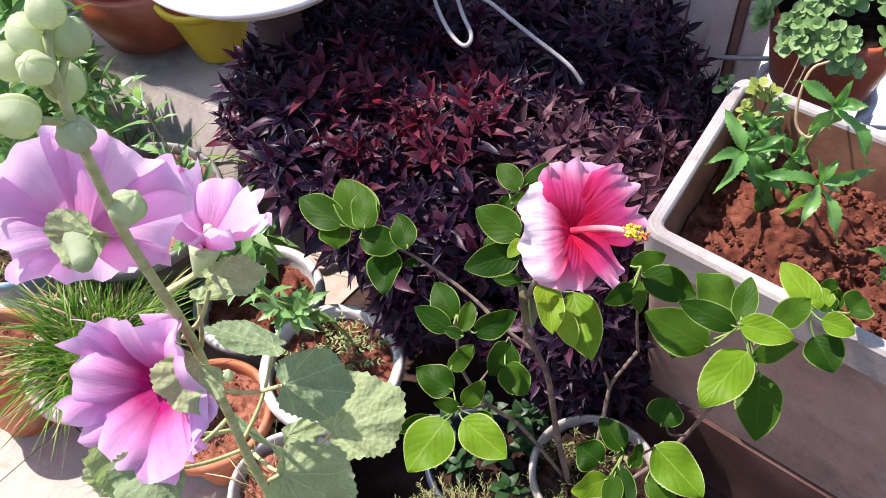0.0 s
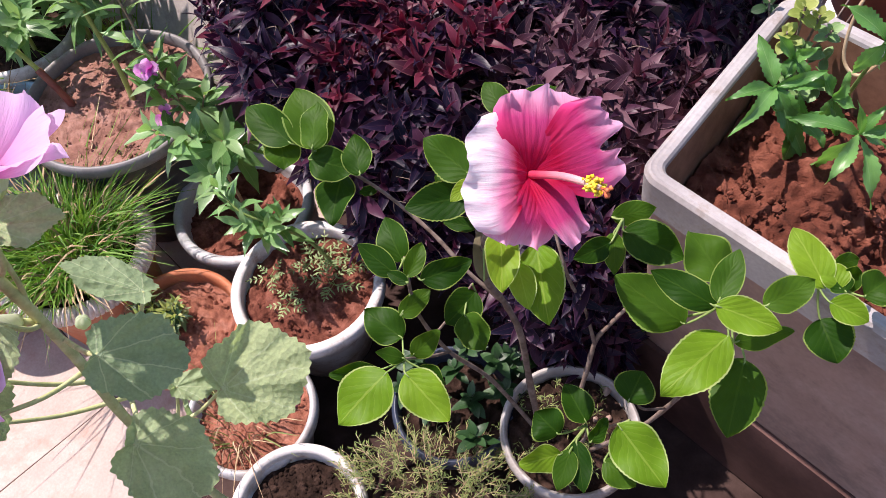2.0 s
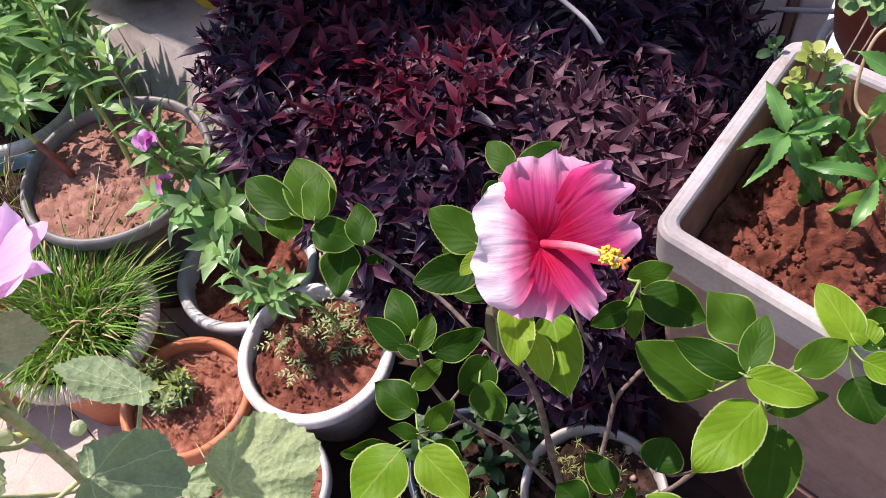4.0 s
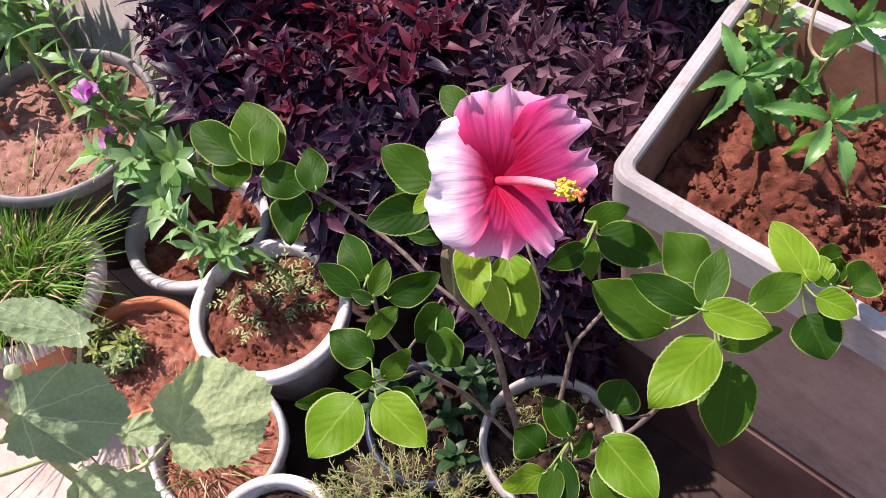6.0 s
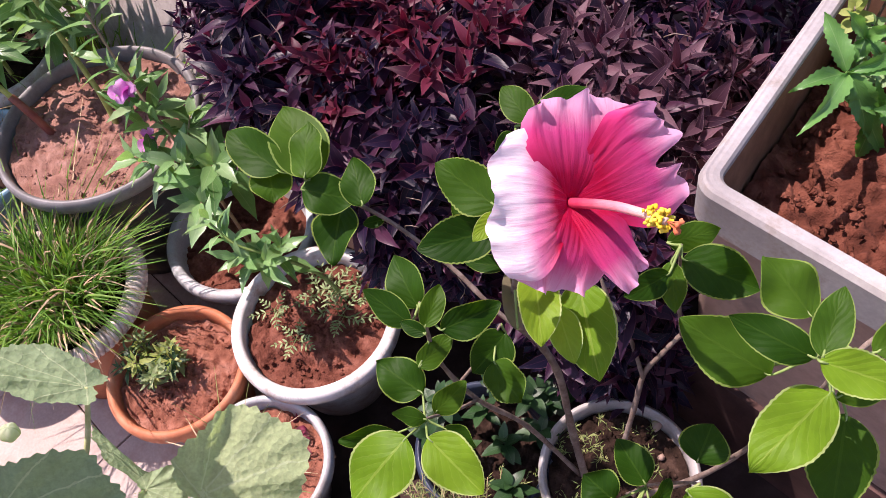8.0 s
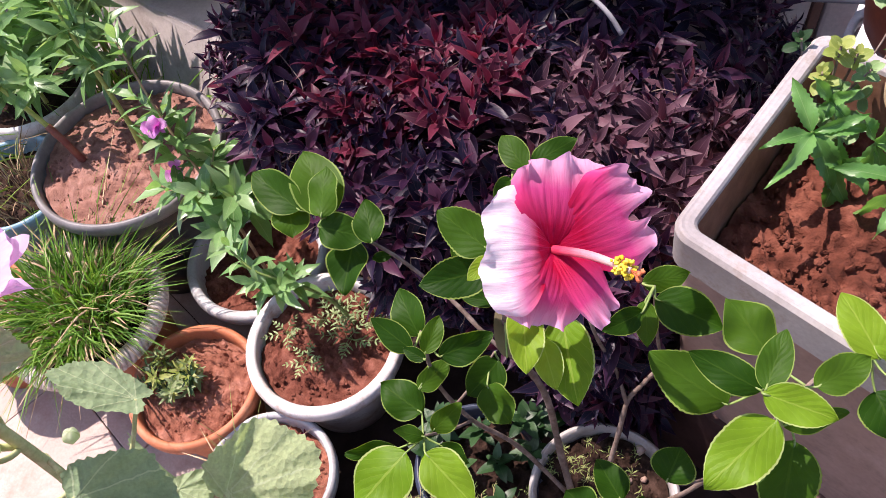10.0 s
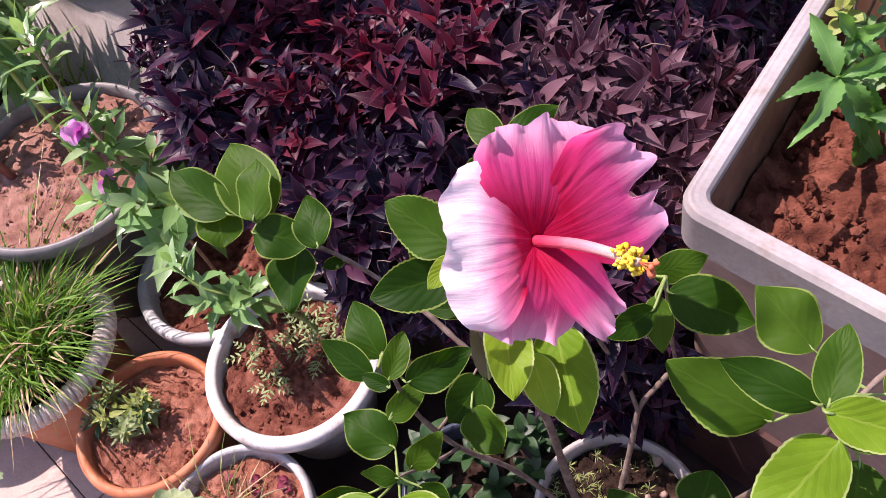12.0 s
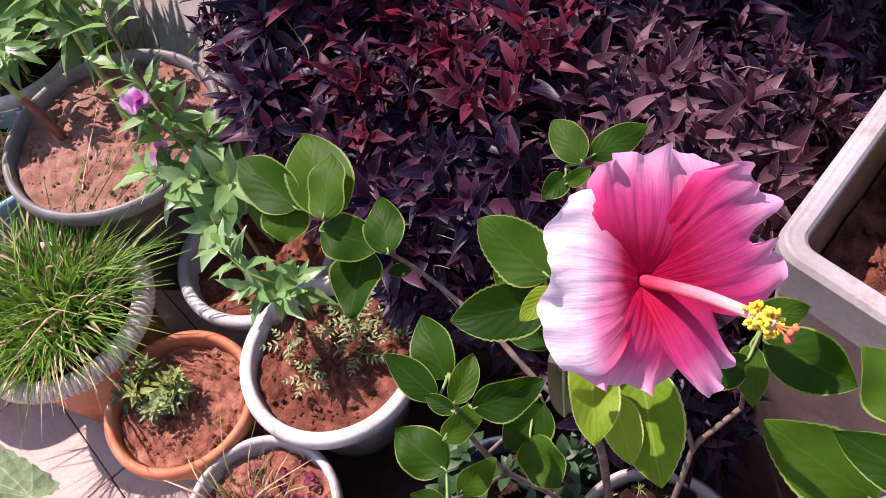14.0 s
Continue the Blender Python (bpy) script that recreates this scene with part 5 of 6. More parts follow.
STEM = spline([(-0.236, 0.382, 1.15), (-0.224, 0.362, 1.24), (-0.215, 0.347, 1.32), (-0.203, 0.336, 1.395), (-0.193, 0.327, 1.440), (-0.190, 0.332, 1.475), (-0.188, 0.338, 1.49)], 8)
for k, (p, r, up) in enumerate((
    ((-0.192, 0.322, 1.481), 0.0108, (0.0, -0.5, 0.8)), ((-0.184, 0.348, 1.480), 0.0128, (0.4, 0.2, 0.8)), ((-0.200, 0.342, 1.487), 0.0130, (-0.2, 0.1, 0.9)),
    ((-0.214, 0.337, 1.475), 0.0124, (-0.6, 0.0, 0.7)), ((-0.199, 0.346, 1.452), 0.0135, (0.3, 0.5, 0.7)), ((-0.210, 0.313, 1.459), 0.0142, (-0.6, -0.3, 0.6)),
    ((-0.194, 0.326, 1.433), 0.0126, (0.5, -0.1, 0.8)), ((-0.201, 0.344, 1.352), 0.0142, (0.6, 0.1, 0.7)), ((-0.186, 0.344, 1.500), 0.0115, (0.1, 0.2, 1)), ((-0.325, 0.395, 1.06), 0.008, (-0.3, 0, 0.9)), ((-0.242, 0.41, 1.02), 0.008, (0.3, 0.2, 0.9)),
)):
    r *= 0.84
    bud_at(holly, p, r, up, k)
    foot_ = np.array(p) - unit(up) * r
    near_ = STEM[int(np.argmin(np.linalg.norm(STEM - foot_ + np.array([0, 0, 0.012]), axis=1)))]
    if np.linalg.norm(near_ - foot_) < 0.06:
        part("bud_stalk", mesh_of("bud_stalk", *tube([near_, foot_ + unit(up) * 0.003], 0.0022, 0.0026, 8, 2), mats=(M["stem_grey"],)), holly)


def mallow(centre, normal, r, seed, open_=0.75, spin=0.0, frill=0.07, petal="petal_mallow"):
    """An open mallow flower: five broad overlapping frilled petals round a pale column."""
    rgm = np.random.default_rng(seed)
    c, n = np.array(centre), unit(normal)
    cv, cf, cu = tube([c - n * 0.028, c - n * 0.016, c - n * 0.002], 0.006, 0.013, 12, 4)
    fl = part("flower", mesh_of("flower", cv, cf, cu, (M["bud"],)), holly, "open lilac-pink flower with a magenta throat")
    u = unit(np.cross(n, (0.2, 0.3, 0.9)))
    w = np.cross(n, u)
    for k in range(5):
        a = spin + 2 * math.pi * k / 5
        y = math.cos(a) * u + math.sin(a) * w
        x = np.cross(y, n)
        ph, p2 = rgm.uniform(0, 6.28, 2)
        vs_, fs_, us_ = [], [], []
        R, C = 16, 18
        for i in range(R + 1):
            t = i / R
            for j in range(C + 1):
                b = 2 * j / C - 1
                wd = r * 1.62 * (0.08 + 0.92 * math.sin(math.pi / 2 * min(1, t * 1.10)) ** 1.1)
                tt = t * (1 - 0.26 * abs(b) ** 2.4 * t + 0.035 * math.sin(11 * b + ph) * t + 0.04 * t ** 4 * noise.noise(Vector((b * 6 + p2, ph, 0))))
                ht = (1 - open_) * r * t * 1.2 + open_ * r * 0.35 * math.sin(math.pi * t * 0.7) + frill * r * t * t * (math.sin(6 * b + ph) + 0.7 * math.sin(13 * b + p2)) * (0.3 + abs(b)) + 0.012 * r * math.sin(26 * b) * t
                ht += 0.05 * r * b
                vs_.append(c + y * (r * tt * (0.55 + 0.45 * open_)) + x * (b * wd / 2) + n * ht)
                us_.append((j / C, t))
        kk = C + 1
        for i in range(R):
            for j in range(C):
                fs_.append((i * kk + j, i * kk + j + 1, (i + 1) * kk + j + 1, (i + 1) * kk + j))
        part("petal", mesh_of("petal", vs_, fs_, us_, (M[petal],)), fl)
    part("column", mesh_of("column", *tube([c, c + n * 0.012, c + n * 0.02], 0.003, 0.0042, 8, 3), mats=(M["column"],)), fl, "pale column")
    part("flower_stalk", mesh_of("flower_stalk", *tube([(-0.238, 0.384, c[2] - 0.035), c - n * 0.026], 0.003, 0.003, 8, 2), mats=(M["stem_grey"],)), holly)
    return fl


mallow((-0.238, 0.338, 1.330), (-0.30, 0.85, -0.10), 0.068, 3, 0.86, 0.3, 0.10, "petal_pale")
mallow((-0.197, 0.404, 1.238), (0.30, 0.25, 0.75), 0.050, 5, 0.40, 0.9, 0.12, "petal_pale")
mallow((-0.258, 0.356, 1.105), (-0.30, -0.68, 0.58), 0.080, 8, 0.70, 0.1, 0.17)


# ---- balsam plants ----
def whorl(s, at, axis, n, length, rg, width=0.27, open_=0.8, rise=0.012, profile="lance", fold=0.3, curl=0.25, teeth=0.06, along=8):
    """A whorl of leaves round a shoot's tip, added to the soup s."""
    axis = unit(axis)
    side = unit(np.cross(axis, rg.normal(size=3)))
    other = np.cross(axis, side)
    for k in range(n):
        a = k * 2.4 + rg.uniform(-0.3, 0.3)
        o = open_ * (0.45 + 0.75 * k / n) + rg.uniform(-0.1, 0.1)
        way = unit(axis * (1.15 - o) + (side * math.cos(a) + other * math.sin(a)) * o)
        ln = length * rg.uniform(0.75, 1.15) * (0.65 + 0.5 * k / n)
        v, f, uv = blade(ln, ln * width * rg.uniform(0.85, 1.15), along, 1, profile, fold, curl, 0.04, teeth, int(rg.integers(1e6)))
        s.add(lay(v, np.asarray(at) - axis * rise * k * 0.6, way, axis), f, uv)


def balsam(foot, pts, tips, label, seed, blooms=(), leaf_len=0.055, stem="stem_green", r0=0.0045, n_leaf=11, width=0.28, broad=()):
    rgb = np.random.default_rng(seed)
    t = thing("balsam_plant", foot, label, "flower plant", "balsam plants")
    part("stem", mesh_of("stem", *tube(pts, r0, r0 * 0.5, 8, 6, 0.05), mats=(M[stem],)), t)
    for at, axis in tips:
        s = Soup()
        whorl(s, at, axis, n_leaf, leaf_len, rgb, width)
        part("leaf_whorl", s.mesh("leaf_whorl", M["balsam"]), t, kind="stuff")
    line = spline(pts, 8)
    for at, axis in broad:
        near_ = line[int(np.argmin([np.linalg.norm(q - np.array(at) + np.array([0, 0, 0.05])) for q in line]))]
        part("branch", mesh_of("branch", *tube([near_, (near_ + np.array(at)) / 2 - np.array([0, 0, 0.008]), at], r0 * 0.6, r0 * 0.4, 6, 4), mats=(M[stem],)), t)
        s = Soup()
        whorl(s, at, axis, 11, leaf_len * 1.15, rgb, width * 1.45, 0.9, 0.010)
        part("leaf_whorl", s.mesh("leaf_whorl", M["balsam"]), t, kind="stuff")
    for k, p in enumerate(blooms):
        s = Soup()
        for j in range(4):
            v, f, uv = blade(0.026, 0.024, 6, 2, "round", 0.2, 0.3, 0.15, 0.0, j + k)
            d = unit(rgb.normal(size=3) + np.array([0.2, -0.6, 0.3]))
            s.add(lay(v, p, d, EYEWARD), f, uv)
        part("bloom", s.mesh("bloom", M["petal_bloom"]), t, "small magenta bloom")
    return t


balsam((-0.515, 1.085, 0.155), [(-0.515, 1.085, 0.145), (-0.525, 1.09, 0.34), (-0.555, 1.11, 0.46), (-0.61, 1.16, 0.58), (-0.685, 1.25, 0.685)],
       [((-0.69, 1.26, 0.70), (-0.3, 0.3, 1)), ((-0.655, 1.18, 0.62), (-0.5, 0, 0.7)), ((-0.60, 1.16, 0.60), (0.3, 0.2, 0.9)), ((-0.57, 1.15, 0.55), (0.5, 0.2, 0.7))],
       "balsam plant with magenta blooms leaning out of a grey-white pot", 3, [(-0.588, 1.112, 0.612), (-0.618, 1.122, 0.474), (-0.600, 1.118, 0.604)], 0.080, "stem_pink", 0.0042, 13, 0.26,
       [((-0.535, 1.155, 0.50), (0.3, 0.2, 0.9)), ((-0.555, 1.075, 0.47), (-0.1, -0.4, 0.9)), ((-0.475, 1.065, 0.48), (0.5, -0.2, 0.8)), ((-0.635, 1.085, 0.47), (-0.6, -0.2, 0.8)), ((-0.51, 1.02, 0.42), (0.2, -0.6, 0.8)), ((-0.46, 1.11, 0.42), (0.7, 0.1, 0.7))])
balsam((-0.28, 0.945, 0.215), [(-0.275, 0.945, 0.21), (-0.31, 0.94, 0.32), (-0.36, 0.925, 0.40), (-0.41, 0.92, 0.44), (-0.455, 0.945, 0.47)],
       [((-0.455, 0.95, 0.475), (-0.4, 0.2, 0.9)), ((-0.408, 0.898, 0.44), (-0.3, -0.4, 0.8)), ((-0.345, 0.935, 0.42), (0.4, 0.0, 0.9)), ((-0.37, 0.91, 0.41), (0.3, -0.3, 0.8))],
       "young balsam plant leaning from the white pot", 5, (), 0.068, "stem_green", 0.0040, 10, 0.34)
leggy = balsam((-0.93, 1.24, 0.35), [(-0.925, 1.242, 0.345), (-0.945, 1.25, 0.40), (-0.985, 1.268, 0.46), (-1.04, 1.29, 0.52), (-1.11, 1.33, 0.60)],
       [((-1.12, 1.34, 0.62), (-0.3, 0.3, 1)), ((-1.05, 1.28, 0.53), (0.1, -0.6, 0.7)), ((-1.08, 1.32, 0.56), (-0.4, 0.5, 0.8)), ((-1.06, 1.30, 0.60), (0.5, 0.2, 0.7)), ((-1.0, 1.33, 0.52), (0.3, -0.2, 0.9)), ((-0.965, 1.30, 0.56), (0.5, -0.3, 0.8))],
       "leggy balsam with a red-footed yellow-green stem in the large dark pot", 7, (), 0.085, "stem_yellow", 0.0075, 11, 0.30)
part("stem_foot", mesh_of("stem_foot", *tube([(-0.924, 1.2415, 0.34), (-0.945, 1.25, 0.402), (-0.972, 1.262, 0.442)], 0.0084, 0.0080, 8, 4), mats=(M["stem_red"],)), leggy, "red-brown lower stem")
balsam((-0.80, 1.27, 0.35), [(-0.79, 1.265, 0.345), (-0.80, 1.29, 0.42), (-0.835, 1.33, 0.52), (-0.87, 1.37, 0.62), (-0.90, 1.41, 0.72)],
       [((-0.90, 1.42, 0.73), (0, 0.2, 1)), ((-0.87, 1.38, 0.64), (-0.6, 0, 0.7)), ((-0.86, 1.36, 0.62), (0.7, -0.2, 0.7)), ((-0.84, 1.34, 0.55), (-0.3, -0.7, 0.6)), ((-0.91, 1.42, 0.68), (0.5, 0.3, 0.8)), ((-0.84, 1.45, 0.57), (0.6, 0.2, 0.7)), ((-0.95, 1.46, 0.58), (-0.4, 0.2, 0.8)), ((-0.93, 1.38, 0.54), (-0.5, -0.4, 0.7))],
       "tall balsam with long leaves in the large dark pot", 9, (), 0.10, "stem_yellow", 0.0065, 9, 0.26)
for k, (x, y, h) in enumerate(((-1.10, 1.60, 0.70), (-1.25, 1.50, 0.66), (-1.02, 1.52, 0.62), (-1.18, 1.70, 0.78), (-1.32, 1.62, 0.72), (-1.14, 1.46, 0.56), (-1.05, 1.64, 0.74))):
    rgb = np.random.default_rng(70 + k)
    tips = []
    for j in range(9):
        q = 0.35 + 0.65 * j / 8
        a = rgb.uniform(0, 6.28)
        tips.append(((x + 0.04 * math.cos(a), y + 0.04 * math.sin(a), 0.30 + (h - 0.30) * q), (math.cos(a) * 0.6, math.sin(a) * 0.6, 0.6)))
    tips.append(((x, y, h + 0.02), (0, 0, 1)))
    balsam((x, y, 0.29), [(x, y, 0.28), (x + 0.01, y, 0.45), (x, y + 0.01, h)], tips, "leafy green balsam plant crowded into the corner", 30 + k, (), 0.11, "stem_yellow", 0.006, 9, 0.27)


# ---- grasses ----
def tuft(name, c, r, n, height, label, mat, seed, lean=0.9, width=0.0022, group="", category="grass", straw=0.25):
    rgg = np.random.default_rng(seed)
    t = thing(name, c, label, category, group)
    green, dry = Soup(), Soup()
    for _ in range(n):
        a, q = rgg.uniform(0, 6.28), r * math.sqrt(rgg.uniform(0, 1))
        foot = np.array([c[0] + q * math.cos(a), c[1] + q * math.sin(a), c[2]])
        out_ = np.array([math.cos(a), math.sin(a), 0]) * (q / r) * lean + np.array([*rgg.normal(size=2) * 0.35, 0])
        h = height * rgg.uniform(0.55, 1.15)
        p1 = foot + np.array([0, 0, h * 0.55]) + out_ * h * 0.3
        p2 = p1 + np.array([0, 0, h * rgg.uniform(-0.1, 0.4)]) + out_ * h * rgg.uniform(0.4, 0.9)
        c3 = spline([foot, p1, p2], 4)
        wv = width * rgg.uniform(0.7, 1.4)
        side = unit(np.cross(c3[-1] - c3[0], rgg.normal(size=3)))
        v, uv, f = [], [], []
        for i, p in enumerate(c3):
            k = wv * (1 - 0.9 * (i / (len(c3) - 1)) ** 2)
            v += [p - side * k, p + np.cross(side, unit(c3[-1] - c3[0])) * k * 0.5, p + side * k]
            uv += [(0.1, i / 8), (0.5, i / 8), (0.9, i / 8)]
        for i in range(len(c3) - 1):
            f += [(3 * i, 3 * i + 1, 3 * i + 4, 3 * i + 3), (3 * i + 1, 3 * i + 2, 3 * i + 5, 3 * i + 4)]
        (dry if rgg.uniform() < straw else green).add(v, f, uv)
    if green.n:
        part("grass_foliage", green.mesh("grass_foliage", M[mat]), t, kind="stuff")
    if dry.n:
        part("straw", dry.mesh("straw", M["dry"]), t, "straw-coloured dry blades", "stuff")
    return t


tuft("grass_tuft", (-0.845, 0.913, 0.236), 0.108, 1300, 0.165, "dense green grass with straw-coloured lower blades in the rope-rimmed pot", "grass", 4, 0.85, 0.0023, straw=0.22)
tuft("grass_tuft", (-1.00, 1.50, 0.05), 0.20, 420, 0.36, "tall grass between the pots in the corner", "grass", 5, 0.8, 0.003, straw=0.1)
tuft("dry_grass", (-0.418, 0.61, 0.168), 0.07, 110, 0.10, "dry brownish grass in the grey pot", "needle", 6, 1.0, 0.0016, straw=0.7)
tuft("dry_grass", (-1.13, 1.22, 0.26), 0.09, 120, 0.10, "dry grass in the blue pot", "needle", 7, 1.0, 0.0016, straw=0.8)
s = Soup()
rg = np.random.default_rng(8)
petals = thing("fallen_petals", (-0.368, 0.665, 0.178), "crumpled dark pink fallen petals on the soil", "petals", kind="stuff")
for k in range(16):
    v, f, uv = blade(0.022, 0.016, 6, 2, "round", 0.4, 0.5, 0.3, 0.0, k)
    p = np.array([-0.363 + rg.normal() * 0.028, 0.667 + rg.normal() * 0.02, 0.178 + rg.uniform(0, 0.008)])
    s.add(lay(v, p, rg.normal(size=3) * np.array([1, 1, 0.3]), (0, 0, 1), rg.uniform(-0.6, 0.6)), f, uv)
part("petal_heap", s.mesh("petal_heap", M["petal_dry"]), petals, kind="stuff")


# ---- small plants in the pots ----
def feathery(at, n, length, seed, label, up=0.9):
    rgf = np.random.default_rng(seed)
    t = thing("marigold_seedling", at, label, "seedling", "marigold seedlings")
    s = Soup()
    stem_top = np.array(at) + np.array([rgf.normal() * 0.006, rgf.normal() * 0.006, length * 0.45])
    part("stem", mesh_of("stem", *tube([at, stem_top], 0.0014, 0.001, 6, 2), mats=(M["stem_green"],)), t)
    for k in range(n):
        a = k * 2.4 + rgf.uniform(-0.3, 0.3)
        root = np.array(at) + (stem_top - np.array(at)) * rgf.uniform(0.45, 1.0)
        way = unit((math.cos(a), math.sin(a), rgf.uniform(0.1, 0.7)))
        side = unit(np.cross(way, (0, 0, 1)))
        ln = length * rgf.uniform(0.7, 1.1)
        s.add(*tube([root, root + way * ln], 0.0006, 0.0004, 4, 1))
        for j in range(3, 8, 2):
            for sg in (-1, 1):
                v, f, uv = blade(ln * 0.44 * (1.1 - j / 11), 0.0042, 3, 1, "lance", 0.2, 0.2, 0, 0, j)
                s.add(lay(v, root + way * ln * j / 8, unit(way * 0.8 + side * sg), (0, 0, 1)), f, uv)
        v, f, uv = blade(ln * 0.2, 0.0036, 3, 1, "lance", 0.2, 0.2, 0, 0, 1)
        s.add(lay(v, root + way * ln, way, (0, 0, 1)), f, uv)
    part("foliage", s.mesh("foliage", M["feather"]), t, kind="stuff")


for k, (x, y, n, ln) in enumerate(((-0.364, 0.850, 7, 0.046), (-0.328, 0.944, 8, 0.050), (-0.265, 0.903, 8, 0.056), (-0.415, 0.912, 6, 0.044), (-0.245, 0.942, 7, 0.052), (-0.300, 0.955, 7, 0.060))):
    feathery((x, y, 0.214), n, ln, 90 + k, "feathery green marigold seedling in red soil")

shrub = thing("little_shrub", (-0.625, 0.805, 0.18), "little yellow-green shrub in the terracotta pot", "shrub")
rg = np.random.default_rng(17)
for k in range(32):
    a = rg.uniform(0, 6.28)
    p = np.array([-0.626 + 0.068 * math.cos(a) * rg.uniform(0.2, 1), 0.800 + 0.064 * math.sin(a) * rg.uniform(0.2, 1), 0.190 + rg.uniform(0.015, 0.085)])
    part("twig", mesh_of("twig", *tube([(-0.626, 0.805, 0.175), p], 0.0014, 0.0009, 5, 2), mats=(M["bark"],)), shrub)
    s = Soup()
    whorl(s, p, (math.cos(a) * 0.4, math.sin(a) * 0.4, 1), 11, 0.029, rg, 0.30, 0.9, 0.004, teeth=0.0, along=4)
    part("leaf_whorl", s.mesh("leaf_whorl", M["succulent_lime"] if k % 4 == 0 else M["rosette"] if k % 3 == 1 else M["feather"]), shrub, kind="stuff")

rosettes = thing("rosette_plants", (0.005, 0.665, 0.20), "dark green glossy rosettes in the dark blue pot", "plant", kind="")
for k in range(12):
    a = rg.uniform(0, 6.28)
    q = 0.09 * math.sqrt(rg.uniform(0, 1))
    p = (0.02 + q * 1.3 * math.cos(a), 0.69 + q * 1.2 * math.sin(a), 0.235 + rg.uniform(0, 0.05))
    s = Soup()
    whorl(s, p, (rg.normal() * 0.3, rg.normal() * 0.3, 1), 9, 0.042, rg, 0.55, 1.0, 0.004, "oval", 0.2, 0.3, 0.0, 6)
    part("rosette", s.mesh("rosette", M["rosette"]), rosettes, kind="stuff")

needle = thing("needle_plant", (-0.02, 0.475, 0.20), "sprawling grey-green needle-leaved ground cover", "plant")
s, w_ = Soup(), Soup()
for k in range(330):
    a, q = rg.uniform(0, 6.28), math.sqrt(rg.uniform(0, 1))
    p = np.array([-0.01 + 0.165 * q * math.cos(a), 0.485 + 0.115 * q * math.sin(a), 0.215 + 0.085 * (1 - q * q) * rg.uniform(0.3, 1.1)])
    d = unit(np.array([math.cos(a) * q, math.sin(a) * q, 0.55]) + rg.normal(size=3) * 0.4)
    ln = rg.uniform(0.025, 0.055)
    w_.add(*tube([p, p + d * ln], 0.0007, 0.0005, 4, 1))
    for j in range(13):
        u = unit(rg.normal(size=3))
        u = unit(u - d * (u @ d) + d * 0.7)
        v, f, uv = blade(rg.uniform(0.008, 0.016), 0.0017, 2, 1, "lance", 0.3, 0.1, 0, 0, j)
        s.add(lay(v, p + d * ln * (j + 1) / 13, u, (0, 0, 1)), f, uv)
part("needle_foliage", s.mesh("needle_foliage", M["needle"]), needle, kind="stuff")
part("stemwork", w_.mesh("stemwork", M["dry"]), needle, kind="stuff")
weeds = thing("needle_weed", (0.16, 0.68, 0.24), "thin needle-leaved weeds on dark soil in the hibiscus pot", "weed")
s = Soup()
for k in range(46):
    a, q = rg.uniform(0, 6.28), 0.095 * math.sqrt(rg.uniform(0, 1))
    p = np.array([0.2 + q * math.cos(a), 0.63 + q * math.sin(a), 0.245])
    d = unit(np.array([0, 0, 0.6]) + rg.normal(size=3) * 0.5)
    for j in range(11):
        u = unit(rg.normal(size=3))
        u = unit(u - d * (u @ d) + d * 0.5)
        v, f, uv = blade(rg.uniform(0.008, 0.015), 0.0015, 2, 1, "lance", 0.3, 0.1, 0, 0, j)
        s.add(lay(v, p + d * 0.03 * (j + 1) / 11, u, (0, 0, 1)), f, uv)
part("needle_foliage", s.mesh("needle_foliage", M["needle"]), weeds, kind="stuff")
for k, (x, y, z, r) in enumerate(((0.280, 0.712, 0.243, 0.010), (0.262, 0.655, 0.244, 0.007), (0.24, 0.60, 0.244, 0.006), (0.285, 0.66, 0.244, 0.006))):
    v, f = clod(r, rg)
    tagged(new("pebble", mesh_of("pebble", v + np.array([x, y, z]), f, mats=(M["pebble"],))), "small pale reddish pebble on dark soil", "pebble", "pebbles")


# ---- plants in the planter ----
def jagged(at, foot, rays, seed, label):
    rgj = np.random.default_rng(seed)
    t = thing("jagged_plant", foot, label, "plant", "planter plants")
    part("stem", mesh_of("stem", *tube([foot, (np.array(foot) + np.array(at)) / 2 + rgj.normal(size=3) * 0.01, at], 0.0035, 0.0024, 8, 5), mats=(M["stem_green"],)), t)
    for k, (tip, w) in enumerate(rays):
        leaf_on(t, at, np.array(at) + 1.12 * (np.array(tip) - np.array(at)), w * 0.62, M["jagged"], profile="lance", along=21, across=2, fold=0.5, curl=rgj.uniform(0.15, 0.5), wave=0.20, teeth=0.10, seed=seed + k, roll=rgj.uniform(-0.4, 0.4))


jagged((0.462, 0.978, 0.760), (0.549, 1.052, 0.630), [
    ((0.435, 1.030, 0.800), 0.044),
    ((0.397, 0.882, 0.770), 0.037),
    ((0.398, 0.952, 0.760), 0.034),
    ((0.526, 0.992, 0.780), 0.027),
    ((0.499, 0.953, 0.720), 0.049),
    ((0.500, 0.948, 0.680), 0.046),
    ((0.534, 0.946, 0.640), 0.038),
    ((0.539, 0.988, 0.760), 0.027),
], 200, "jagged green plant with pointed leaves in the planter")
jagged((0.553, 0.879, 0.780), (0.590, 1.028, 0.630), [
    ((0.472, 0.899, 0.780), 0.038),
    ((0.512, 0.814, 0.760), 0.033),
    ((0.577, 0.810, 0.720), 0.036),
    ((0.629, 0.886, 0.800), 0.034),
    ((0.576, 0.894, 0.820), 0.025),
    ((0.531, 0.877, 0.840), 0.020),
    ((0.534, 0.926, 0.660), 0.046),
    ((0.591, 0.875, 0.760), 0.022),
], 210, "jagged green plant with long toothed leaves in red soil")
